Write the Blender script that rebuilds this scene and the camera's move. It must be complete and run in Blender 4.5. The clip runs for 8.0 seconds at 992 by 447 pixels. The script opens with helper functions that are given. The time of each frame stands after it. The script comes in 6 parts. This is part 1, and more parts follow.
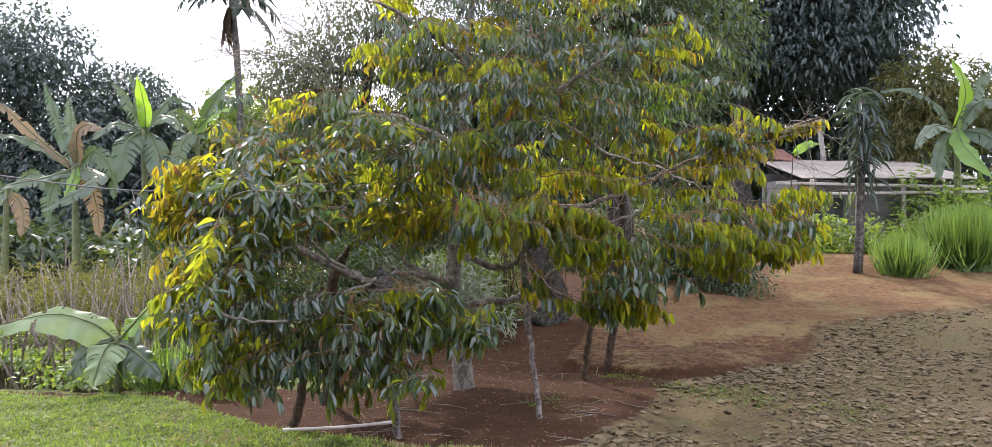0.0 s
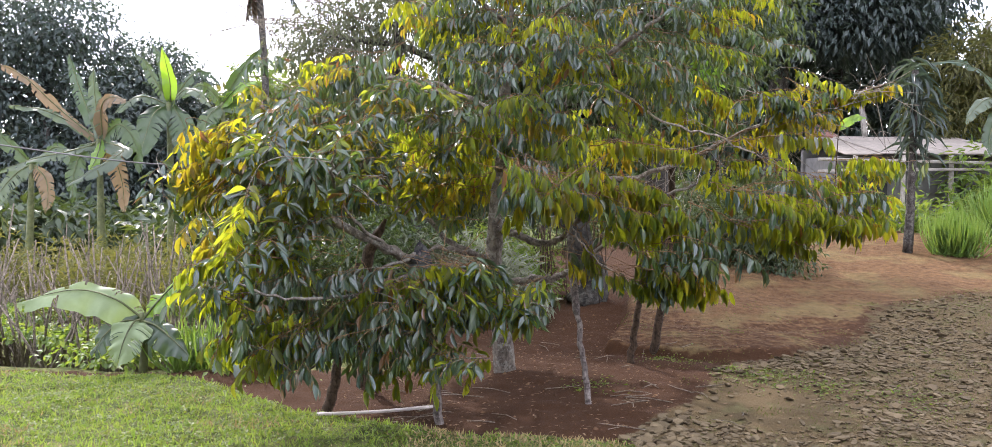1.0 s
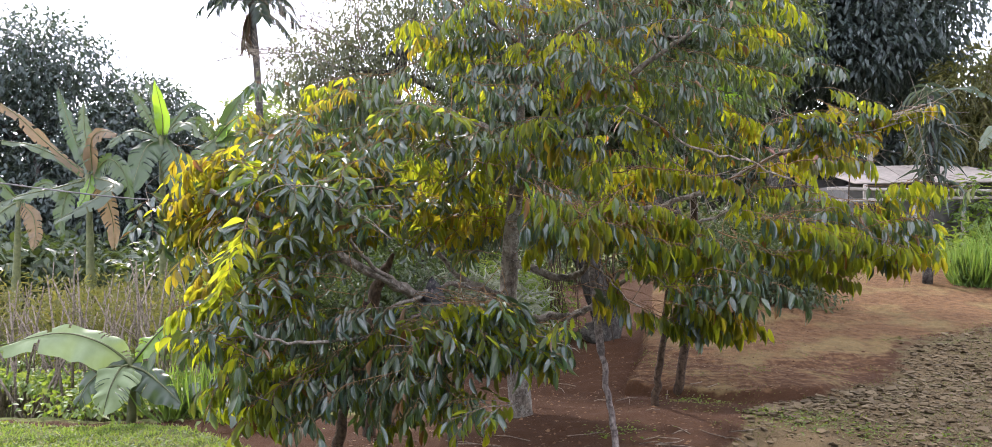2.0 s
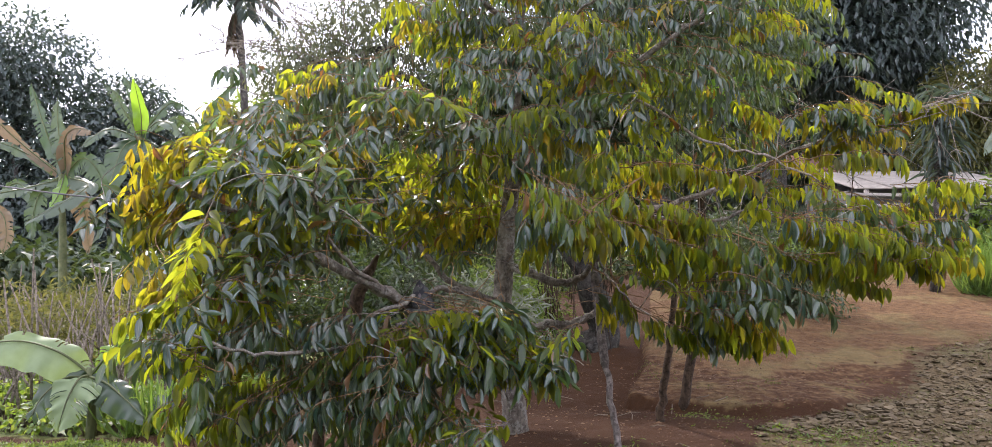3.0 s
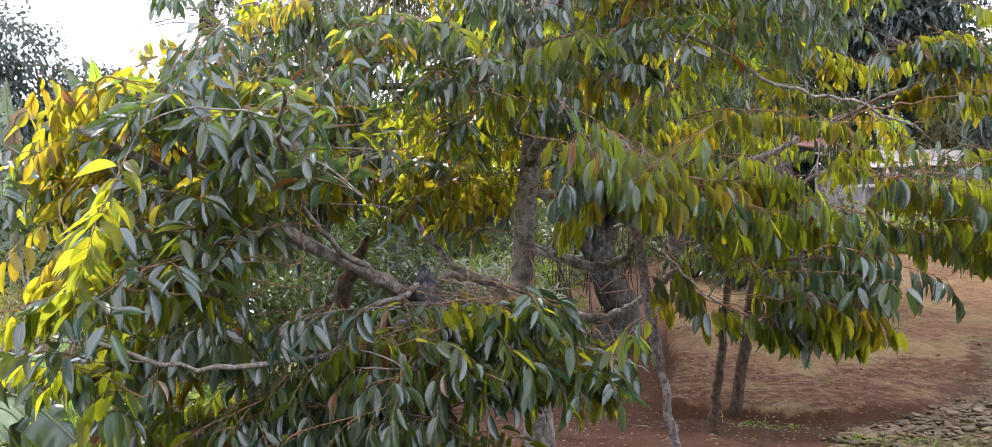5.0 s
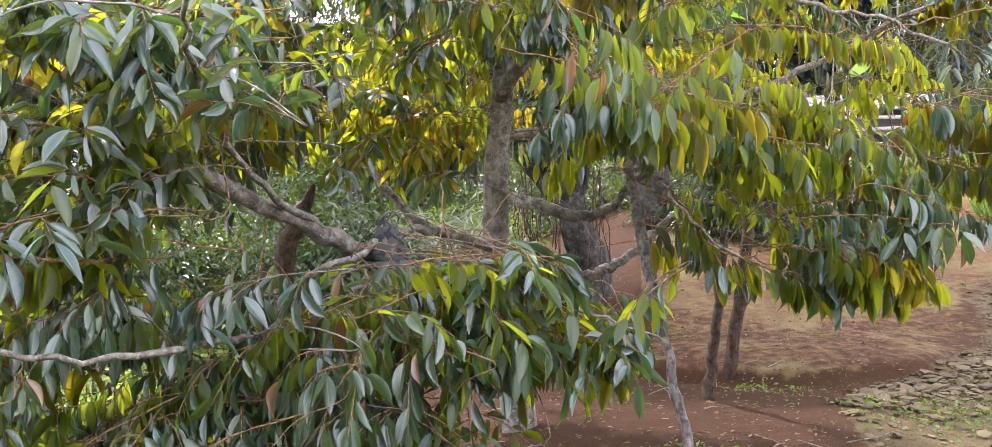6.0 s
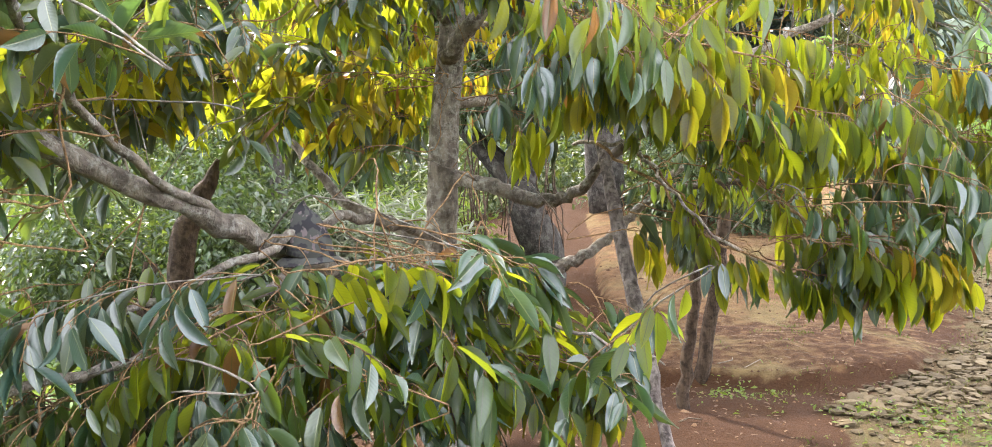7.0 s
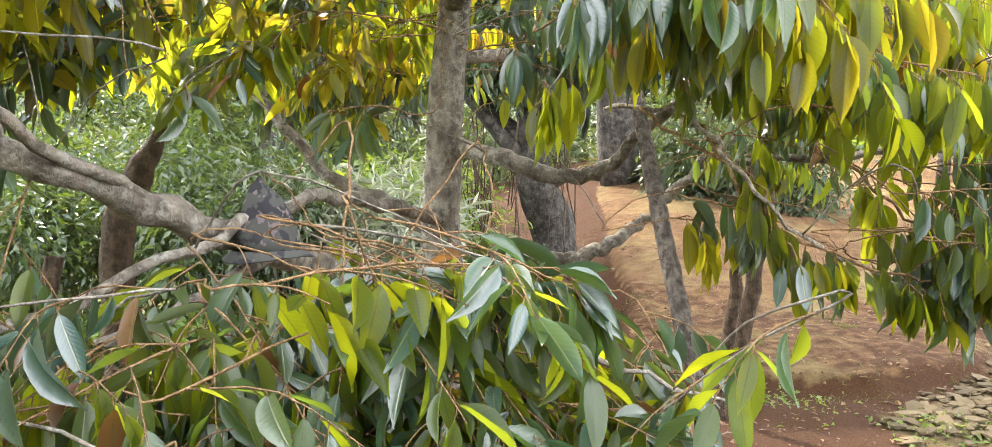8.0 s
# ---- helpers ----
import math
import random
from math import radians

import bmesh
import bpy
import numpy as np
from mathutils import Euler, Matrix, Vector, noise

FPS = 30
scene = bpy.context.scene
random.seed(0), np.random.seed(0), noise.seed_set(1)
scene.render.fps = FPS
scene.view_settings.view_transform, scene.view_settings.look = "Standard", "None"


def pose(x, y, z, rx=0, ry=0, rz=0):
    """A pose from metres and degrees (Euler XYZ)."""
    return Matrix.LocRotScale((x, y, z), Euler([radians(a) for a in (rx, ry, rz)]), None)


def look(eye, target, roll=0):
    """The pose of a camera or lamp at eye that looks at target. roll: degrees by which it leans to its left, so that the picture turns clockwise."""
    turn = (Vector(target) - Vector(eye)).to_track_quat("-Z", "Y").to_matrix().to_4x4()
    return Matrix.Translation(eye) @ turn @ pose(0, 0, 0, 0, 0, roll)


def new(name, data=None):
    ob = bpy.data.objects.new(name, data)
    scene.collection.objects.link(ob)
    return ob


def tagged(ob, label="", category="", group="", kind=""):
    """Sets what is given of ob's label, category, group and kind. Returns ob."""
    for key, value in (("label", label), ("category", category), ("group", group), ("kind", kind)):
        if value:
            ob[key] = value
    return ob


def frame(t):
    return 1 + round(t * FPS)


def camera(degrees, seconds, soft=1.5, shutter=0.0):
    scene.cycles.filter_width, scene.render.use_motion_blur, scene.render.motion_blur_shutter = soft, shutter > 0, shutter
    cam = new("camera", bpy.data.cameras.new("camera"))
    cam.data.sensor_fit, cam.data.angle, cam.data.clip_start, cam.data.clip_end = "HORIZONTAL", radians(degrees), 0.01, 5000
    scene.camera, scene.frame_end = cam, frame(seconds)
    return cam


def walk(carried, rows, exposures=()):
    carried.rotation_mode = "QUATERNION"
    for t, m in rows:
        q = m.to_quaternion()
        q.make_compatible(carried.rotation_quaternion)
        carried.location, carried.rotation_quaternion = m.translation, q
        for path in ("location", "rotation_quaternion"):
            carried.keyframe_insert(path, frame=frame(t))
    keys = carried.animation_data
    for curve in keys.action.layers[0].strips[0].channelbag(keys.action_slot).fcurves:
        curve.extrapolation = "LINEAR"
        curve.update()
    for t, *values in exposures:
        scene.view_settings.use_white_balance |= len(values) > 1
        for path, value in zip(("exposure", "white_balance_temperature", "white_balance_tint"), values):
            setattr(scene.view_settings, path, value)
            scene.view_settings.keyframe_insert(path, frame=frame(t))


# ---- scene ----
cam = camera(57.5, 8.0, soft=0.6)
METRES, EYE, TILT, LEAN, TURN = 5.2, 1.8, -1.5, 0.0, 0.0
ROWS = [
    (0.0, 0.0, 0.0, 0.0, 0.0, 0.0, 0.0),
    (0.5, -0.0186, 0.0424, -0.008, 0.32, -0.96, -0.15),
    (1.0, -0.0356, 0.0931, -0.0106, 1.44, -1.32, -0.2),
    (1.5, -0.059, 0.1395, -0.0112, 1.25, -0.88, -0.09),
    (1.7, -0.0651, 0.1598, -0.0121, 1.22, 0.08, 0.29),
    (2.8, -0.0781, 0.2834, -0.0216, 0.52, 1.38, 0.11),
    (3.0, -0.0799, 0.3052, -0.0231, 0.34, 1.33, 0.09),
    (3.5, -0.0819, 0.3588, -0.0267, 0.23, 1.05, 0.04),
    (4.0, -0.0884, 0.4117, -0.0266, 0.31, 0.83, 0.08),
    (4.2, -0.0928, 0.4369, -0.0282, 0.59, 0.68, -0.16),
    (5.3, -0.1312, 0.6018, -0.0496, -1.67, 1.08, 1.97),
    (5.5, -0.135, 0.6308, -0.0514, -2.83, -0.15, 2.05),
    (6.0, -0.1384, 0.7028, -0.0523, -3.81, -1.86, 2.2),
    (6.5, -0.1305, 0.7761, -0.0524, -5.08, -2.91, 2.32),
    (7.0, -0.1347, 0.845, -0.0523, -7.59, -3.27, 1.85),
    (7.5, -0.1263, 0.9128, -0.0527, -7.66, -4.06, 2.46),
    (8.0, -0.1243, 0.9749, -0.0509, -7.42, -5.3, 0.94),
]
EXPOSURES = [(0.0, 0.85, 6400, 21), (0.7, 1.01, 6450, 22), (1.5, 1.01, 6450, 22), (3.0, 0.79, 6450, 24), (4.0, 0.98, 6450, 24), (5.5, 1.4, 6400, 25), (6.0, 1.78, 6450, 22), (6.5, 1.95, 6600, 16), (7.5, 2.29, 6900, 16), (8.0, 2.32, 7000, 13)]
walk(cam, [(t, pose(0, 0, EYE, TILT, LEAN, TURN) @ pose(METRES * x, METRES * y, METRES * z, 90 + pitch, roll, yaw))
           for t, x, y, z, yaw, pitch, roll in ROWS], EXPOSURES)

# ---- sky and sun ----
SUN_AZ, SUN_EL = -28.0, 43.0          # degrees: to the left of straight ahead, above the horizon
world = bpy.data.worlds.new("world")
scene.world = world
world.use_nodes = True
wn = world.node_tree
wn.nodes.clear()
w_out = wn.nodes.new("ShaderNodeOutputWorld")
w_bg = wn.nodes.new("ShaderNodeBackground")
w_sky = wn.nodes.new("ShaderNodeTexSky")
w_sky.sky_type = "NISHITA"
w_sky.sun_disc = False
w_sky.sun_elevation = radians(SUN_EL)
w_sky.sun_rotation = radians(SUN_AZ)
w_sky.dust_density = 3.0
w_sky.altitude = 600
w_co = wn.nodes.new("ShaderNodeTexCoord")
w_noise = wn.nodes.new("ShaderNodeTexNoise")
w_noise.inputs["Scale"].default_value = 2.2
w_noise.inputs["Detail"].default_value = 6
w_ramp = wn.nodes.new("ShaderNodeMapRange")
w_ramp.inputs["From Min"].default_value = 0.36
w_ramp.inputs["From Max"].default_value = 0.60
w_mix = wn.nodes.new("ShaderNodeMixRGB")
w_mix.inputs["Color2"].default_value = (16.0, 17.0, 19.0, 1)   # thin bright cloud
wn.links.new(w_co.outputs["Generated"], w_noise.inputs["Vector"])
wn.links.new(w_noise.outputs["Fac"], w_ramp.inputs["Value"])
wn.links.new(w_ramp.outputs["Result"], w_mix.inputs["Fac"])
wn.links.new(w_sky.outputs["Color"], w_mix.inputs["Color1"])
wn.links.new(w_mix.outputs["Color"], w_bg.inputs["Color"])
w_bg.inputs["Strength"].default_value = 0.15
wn.links.new(w_bg.outputs["Background"], w_out.inputs["Surface"])

sun = new("sun", bpy.data.lights.new("sun", "SUN"))
sun.data.energy = 3.2
sun.data.angle = radians(1.5)
sun.data.color = (1.0, 0.95, 0.86)
az, el = radians(SUN_AZ), radians(SUN_EL)
SUN_WAY = Vector((math.sin(az) * math.cos(el), math.cos(az) * math.cos(el), math.sin(el)))
sun.matrix_world = look(SUN_WAY * 60, (0, 0, 0))


# ---- materials ----
class Nodes:
    """A new material and short ways to its nodes."""

    def __init__(self, name):
        self.mat = bpy.data.materials.new(name)
        self.mat.use_nodes = True
        self.tree = self.mat.node_tree
        self.tree.nodes.clear()
        self.out = self.tree.nodes.new("ShaderNodeOutputMaterial")

    def add(self, kind, **values):
        n = self.tree.nodes.new("ShaderNode" + kind)
        for k, v in values.items():
            if k in n.inputs:
                n.inputs[k].default_value = v
        return n

    def put(self, value, socket):
        if hasattr(value, "is_output"):
            self.tree.links.new(value, socket)
        else:
            socket.default_value = value

    def mix(self, fac, a, b, kind="MIX"):
        n = self.tree.nodes.new("ShaderNodeMixRGB")
        n.blend_type = kind
        for v, s in ((fac, "Fac"), (a, "Color1"), (b, "Color2")):
            if isinstance(v, tuple) and len(v) == 3:
                v = (*v, 1)
            self.put(v, n.inputs[s])
        return n.outputs["Color"]

    def math(self, op, a, b=0.0):
        n = self.tree.nodes.new("ShaderNodeMath")
        n.operation = op
        self.put(a, n.inputs[0])
        self.put(b, n.inputs[1])
        return n.outputs[0]

    def ramp(self, value, lo, hi, a=0.0, b=1.0):
        n = self.add("MapRange")
        n.inputs["From Min"].default_value, n.inputs["From Max"].default_value = lo, hi
        n.inputs["To Min"].default_value, n.inputs["To Max"].default_value = a, b
        self.put(value, n.inputs["Value"])
        return n.outputs["Result"]

    def coords(self, scale=(1, 1, 1), which="Object"):
        c = self.add("TexCoord")
        m = self.add("Mapping")
        m.inputs["Scale"].default_value = scale
        self.put(c.outputs[which], m.inputs["Vector"])
        return m.outputs["Vector"]

    def noise(self, scale, detail=4, vector=None, rough=0.55):
        n = self.add("TexNoise", Scale=scale, Detail=detail, Roughness=rough)
        self.put(vector if vector else self.coords(), n.inputs["Vector"])
        return n.outputs["Fac"]

    def bump(self, height, strength, distance):
        n = self.add("Bump", Strength=strength, Distance=distance)
        self.put(height, n.inputs["Height"])
        return n.outputs["Normal"]

    def surface(self, color, rough=0.8, normal=None, spec=0.3):
        p = self.add("BsdfPrincipled")
        p.inputs["Specular IOR Level"].default_value = spec
        if isinstance(color, tuple) and len(color) == 3:
            color = (*color, 1)
        self.put(color, p.inputs["Base Color"])
        self.put(rough, p.inputs["Roughness"])
        if normal:
            self.put(normal, p.inputs["Normal"])
        return p.outputs["BSDF"]

    def done(self, shader):
        self.put(shader, self.out.inputs["Surface"])
        return self.mat


def leaf_material(name, dark, light, through_a, through_b, gold=None, single=False, rough=0.33, clear=0.5, veins=True, spec=1.0):
    """A thin leaf: glossy skin that also lets light through. single: each leaf is an object of its own."""
    n = Nodes(name)
    rnd = n.add("ObjectInfo").outputs["Random"] if single else n.add("NewGeometry").outputs["Random Per Island"]
    spread = n.math("FRACT", n.math("MULTIPLY", rnd, 7.31))
    skin = n.mix(rnd, dark, light)
    glow = n.mix(spread, through_a, through_b)
    if gold:                                      # the leaves of one spray share one dimness: shade or backlight in the colour
        spray_dim = n.add("Attribute")
        spray_dim.attribute_name = "dimness"
        dimness = n.math("ADD", spray_dim.outputs["Fac"], n.math("MULTIPLY", n.math("SUBTRACT", n.math("FRACT", n.math("MULTIPLY", rnd, 13.7)), 0.5), 0.9 if single else 0.4))
        skin = n.mix(n.ramp(dimness, 0.2, 0.8), light, dark)
        glow = n.mix(n.ramp(dimness, 0.1, 0.6), through_b, through_a)
        tone = n.add("Attribute")
        tone.attribute_name = "tone"
        k = n.math("MULTIPLY", tone.outputs["Fac"], n.ramp(spread, 0.05, 0.5, 0.4, 1.0))
        glow = n.mix(k, glow, gold)
        skin = n.mix(n.math("MULTIPLY", k, 0.55), skin, tuple(0.45 * c for c in gold))
        # a few old leaves turn coppery brown
        old = n.ramp(rnd, 0.972, 0.976)
        glow = n.mix(old, glow, (0.30, 0.13, 0.03))
        skin = n.mix(old, skin, (0.16, 0.08, 0.03))
    blot = n.noise(14, 3)
    skin = n.mix(n.ramp(blot, 0.35, 0.7, 0.0, 0.35), skin, n.mix(0.5, skin, (0.02, 0.03, 0.012)))
    normal = None
    if veins:
        uv = n.add("UVMap")
        sep = n.add("SeparateXYZ")
        n.put(uv.outputs["UV"], sep.inputs[0])
        across = n.math("ABSOLUTE", n.math("SUBTRACT", sep.outputs[0], 0.5))
        rib = n.ramp(across, 0.02, 0.05, 1.0, 0.0)
        skin = n.mix(n.math("MULTIPLY", rib, 0.5), skin, (0.22, 0.24, 0.09))
        glow = n.mix(n.math("MULTIPLY", rib, 0.45), glow, (0.10, 0.10, 0.02))
        side = n.math("SINE", n.math("MULTIPLY", n.math("SUBTRACT", sep.outputs[1], n.math("MULTIPLY", across, 0.35)), 78.0))
        normal = n.bump(n.math("ADD", n.math("MULTIPLY", side, 0.12), n.math("MULTIPLY", rib, -1.0)), 0.38, 0.0018)
        glow = n.mix(n.ramp(side, -1, 1, 0.0, 0.08), glow, (0.06, 0.08, 0.01))
    t = n.add("BsdfTranslucent")
    n.put(glow, t.inputs["Color"])
    m = n.add("MixShader")
    if gold:                                      # dim leaves let little light through, bright ones much
        n.put(n.ramp(dimness, 0.34, 0.75, 0.85, 0.2), m.inputs[0])
    else:
        m.inputs[0].default_value = clear
    n.put(n.surface(skin, rough, normal, spec), m.inputs[1])
    n.put(t.outputs[0], m.inputs[2])
    return n.done(m.outputs[0])


def bark_material(name, dark, light, lichen=0.0, ring=False, scale=1.0):
    n = Nodes(name)
    v = n.coords((9 * scale, 9 * scale, 2.2 * scale))
    grain = n.noise(2.5, 7, v, 0.65)
    patch = n.noise(20 * scale, 5, None, 0.6)
    col = n.mix(n.ramp(grain, 0.3, 0.7), dark, light)
    col = n.mix(n.ramp(patch, 0.46, 0.62, 0, 0.75), col, tuple(0.5 * c for c in dark))
    if lichen:
        spot = n.noise(22 * scale, 6, None, 0.75)
        col = n.mix(n.ramp(spot, 0.5, 0.6, 0, lichen), col, (0.36, 0.36, 0.31))
    h = n.math("ADD", grain, n.math("MULTIPLY", n.noise(60 * scale, 3), 0.5))
    return n.done(n.surface(col, 0.85, n.bump(h, 1.0, 0.02), 0.2))


# the dim and bright leaf colours also carry shade and backlight
LEAF_DARK, LEAF_LIGHT = (0.017, 0.050, 0.040), (0.07, 0.13, 0.022)
GLOW_A, GLOW_B, GOLD = (0.09, 0.19, 0.03), (0.37, 0.41, 0.012), (0.46, 0.30, 0.02)
m_leaf = leaf_material("durian leaf", LEAF_DARK, LEAF_LIGHT, GLOW_A, GLOW_B, GOLD)
m_leaf_one = leaf_material("durian leaf near", LEAF_DARK, LEAF_LIGHT, GLOW_A, GLOW_B, GOLD, single=True)
m_bark = bark_material("durian bark", (0.10, 0.083, 0.066), (0.25, 0.215, 0.175), lichen=0.45)
m_twig = bark_material("twig bark", (0.15, 0.085, 0.042), (0.32, 0.20, 0.10), scale=2.0)
m_pole = bark_material("weathered pole", (0.08, 0.062, 0.055), (0.30, 0.26, 0.23), scale=1.6)
m_post = bark_material("brown post", (0.038, 0.025, 0.016), (0.115, 0.078, 0.05), scale=1.5)
m_limb = bark_material("pale branch bark", (0.20, 0.165, 0.13), (0.42, 0.37, 0.31), scale=2.0)
m_darkbark = bark_material("dark bark", (0.035, 0.03, 0.026), (0.10, 0.088, 0.075), lichen=0.2, scale=0.6)
m_palebark = bark_material("pale bark", (0.22, 0.2, 0.17), (0.45, 0.42, 0.36), scale=0.4)
m_broad = leaf_material("dark broad leaf", (0.03, 0.05, 0.034), (0.065, 0.095, 0.045), (0.08, 0.13, 0.02), (0.18, 0.22, 0.03), veins=False, clear=0.3, rough=0.42, spec=0.4)
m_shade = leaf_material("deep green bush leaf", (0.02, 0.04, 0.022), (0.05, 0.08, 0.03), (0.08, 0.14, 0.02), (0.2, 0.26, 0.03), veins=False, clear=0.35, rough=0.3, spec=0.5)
# bluish leaf colour that stands in for the haze of distance
m_hazy = leaf_material("haze-tinted leaf", (0.038, 0.058, 0.058), (0.075, 0.10, 0.09), (0.06, 0.10, 0.05), (0.11, 0.15, 0.06), veins=False, clear=0.25, rough=0.45, spec=0.5)
m_fresh = leaf_material("fresh shrub leaf", (0.05, 0.10, 0.025), (0.12, 0.18, 0.05), (0.22, 0.36, 0.03), (0.42, 0.5, 0.06), veins=False, clear=0.4, rough=0.5, spec=0.4)
m_olive = leaf_material("olive shrub leaf", (0.05, 0.06, 0.025), (0.14, 0.13, 0.05), (0.14, 0.17, 0.03), (0.30, 0.27, 0.05), veins=False, clear=0.35, rough=0.6, spec=0.3)
m_thin = leaf_material("thin grey-green leaf", (0.06, 0.075, 0.05), (0.14, 0.15, 0.10), (0.12, 0.15, 0.05), (0.24, 0.24, 0.08), veins=False, clear=0.35, rough=0.5, spec=0.4)
m_silver = leaf_material("silvery fern", (0.20, 0.22, 0.17), (0.36, 0.38, 0.30), (0.25, 0.30, 0.14), (0.35, 0.38, 0.2), veins=False, clear=0.3, rough=0.5, spec=0.5)
m_grass = leaf_material("lawn blade", (0.07, 0.13, 0.025), (0.17, 0.22, 0.05), (0.25, 0.42, 0.04), (0.40, 0.48, 0.07), veins=False, clear=0.4, rough=0.6, spec=0.25)
m_trackgrass = leaf_material("trodden grass blade", (0.07, 0.085, 0.025), (0.15, 0.15, 0.05), (0.12, 0.16, 0.02), (0.2, 0.22, 0.04), veins=False, clear=0.35, rough=0.7, spec=0.2)
m_clover = leaf_material("low lawn herb leaf", (0.035, 0.075, 0.015), (0.12, 0.16, 0.03), (0.16, 0.27, 0.02), (0.32, 0.38, 0.04), veins=False, clear=0.4, rough=0.5, spec=0.35)
m_drygrass = leaf_material("dry grass blade", (0.22, 0.17, 0.08), (0.38, 0.30, 0.16), (0.3, 0.22, 0.08), (0.4, 0.3, 0.12), veins=False, clear=0.3, rough=0.8, spec=0.15)
m_lemon = leaf_material("tall grass blade", (0.06, 0.13, 0.03), (0.13, 0.24, 0.06), (0.25, 0.42, 0.04), (0.38, 0.5, 0.08), veins=False, clear=0.45, rough=0.5)
m_banana = leaf_material("banana leaf", (0.03, 0.058, 0.03), (0.06, 0.095, 0.048), (0.07, 0.13, 0.025), (0.12, 0.18, 0.035), veins=False, clear=0.3, rough=0.4, spec=0.6)
m_banana_bright = leaf_material("young banana leaf", (0.09, 0.20, 0.02), (0.14, 0.27, 0.03), (0.30, 0.52, 0.03), (0.38, 0.58, 0.04), veins=False, clear=0.55, rough=0.45)
m_banana_pale = leaf_material("pale waxy leaf", (0.19, 0.26, 0.13), (0.28, 0.35, 0.19), (0.24, 0.34, 0.08), (0.30, 0.40, 0.11), veins=False, clear=0.3, rough=0.6, spec=0.35)
m_banana_grey = leaf_material("dull grey-green banana leaf", (0.07, 0.10, 0.065), (0.13, 0.165, 0.11), (0.09, 0.14, 0.04), (0.14, 0.19, 0.055), veins=False, clear=0.3, rough=0.45, spec=0.5)
m_banana_dry = leaf_material("withered banana leaf", (0.14, 0.105, 0.07), (0.27, 0.21, 0.145), (0.2, 0.13, 0.06), (0.26, 0.18, 0.085), veins=False, clear=0.35, rough=0.7, spec=0.2)
m_litter = leaf_material("fallen leaf", (0.07, 0.04, 0.022), (0.24, 0.155, 0.09), (0.1, 0.06, 0.02), (0.2, 0.12, 0.05), veins=False, clear=0.1, rough=0.7, spec=0.25)
m_stalk = bark_material("dry stalk", (0.15, 0.125, 0.095), (0.33, 0.28, 0.22), scale=2.0)


def stone_material(name):
    n = Nodes(name)
    rnd = n.add("ObjectInfo").outputs["Random"]
    isl = n.add("NewGeometry").outputs["Random Per Island"]
    k = n.math("FRACT", n.math("ADD", rnd, isl))
    col = n.mix(k, (0.055, 0.040, 0.021), (0.15, 0.115, 0.064))
    col = n.mix(n.ramp(n.noise(30, 5), 0.4, 0.7, 0, 0.6), col, (0.13, 0.10, 0.06))
    return n.done(n.surface(col, 0.9, n.bump(n.noise(70, 5), 0.5, 0.006), 0.2))


m_stone = stone_material("path stone")


def ground_material():
    """Red earth, trodden pale earth, stony track and lawn soil, mixed by where each lies."""
    n = Nodes("ground")
    reg = n.add("Attribute")
    reg.attribute_name = "region"
    sep = n.add("SeparateXYZ")
    n.put(reg.outputs["Vector"], sep.inputs[0])
    fine, mid, wide = n.noise(95, 6, None, 0.7), n.noise(11, 5), n.noise(1.6, 4)
    soil = n.mix(n.ramp(fine, 0.3, 0.75), (0.040, 0.018, 0.0075), (0.084, 0.038, 0.0155))
    soil = n.mix(n.ramp(mid, 0.45, 0.7, 0, 0.5), soil, (0.052, 0.025, 0.013))
    pale = n.mix(n.ramp(mid, 0.3, 0.7), (0.072, 0.038, 0.017), (0.168, 0.096, 0.043))
    pale = n.mix(n.ramp(fine, 0.5, 0.8, 0, 0.5), pale, (0.18, 0.10, 0.055))
    pale = n.mix(n.ramp(wide, 0.48, 0.62, 0, 0.35), pale, (0.21, 0.185, 0.075))
    track = n.mix(n.ramp(fine, 0.3, 0.7), (0.07, 0.049, 0.023), (0.165, 0.12, 0.06))
    track = n.mix(n.ramp(n.noise(3.2, 5), 0.52, 0.68, 0, 0.6), track, (0.10, 0.105, 0.04))
    turf = n.mix(n.ramp(mid, 0.35, 0.7), (0.055, 0.075, 0.02), (0.15, 0.16, 0.05))
    turf = n.mix(n.ramp(n.noise(4.5, 4), 0.55, 0.7, 0, 0.5), turf, (0.24, 0.19, 0.08))

    def edge(s):
        return n.ramp(n.math("ADD", s, n.math("ADD", n.math("MULTIPLY", n.math("SUBTRACT", mid, 0.5), 0.9), n.math("MULTIPLY", n.math("SUBTRACT", wide, 0.5), 0.8))), 0.36, 0.64)
    col = n.mix(edge(sep.outputs[2]), soil, pale)
    col = n.mix(edge(sep.outputs[1]), col, track)
    col = n.mix(edge(sep.outputs[0]), col, turf)
    h = n.math("ADD", n.math("MULTIPLY", mid, 1.0), n.math("MULTIPLY", fine, 0.9))
    return n.done(n.surface(col, 0.93, n.bump(h, 1.0, 0.025), 0.15))


m_crumb = Nodes("earth clod")
m_crumb = m_crumb.done(m_crumb.surface(m_crumb.mix(m_crumb.add("NewGeometry").outputs["Random Per Island"], (0.05, 0.024, 0.013), (0.20, 0.125, 0.07)), 0.95, None, 0.15))
m_ground = ground_material()


def plain_material(name, a, b, scale, rough=0.8, bump=0.3, dist=0.01, spec=0.3):
    n = Nodes(name)
    f = n.noise(scale, 6, None, 0.65)
    g = n.noise(scale * 0.13, 4)
    col = n.mix(n.ramp(f, 0.3, 0.7), a, b)
    col = n.mix(n.ramp(g, 0.45, 0.7, 0, 0.45), col, tuple(0.6 * c for c in a))
    return n.done(n.surface(col, rough, n.bump(f, bump, dist), spec))


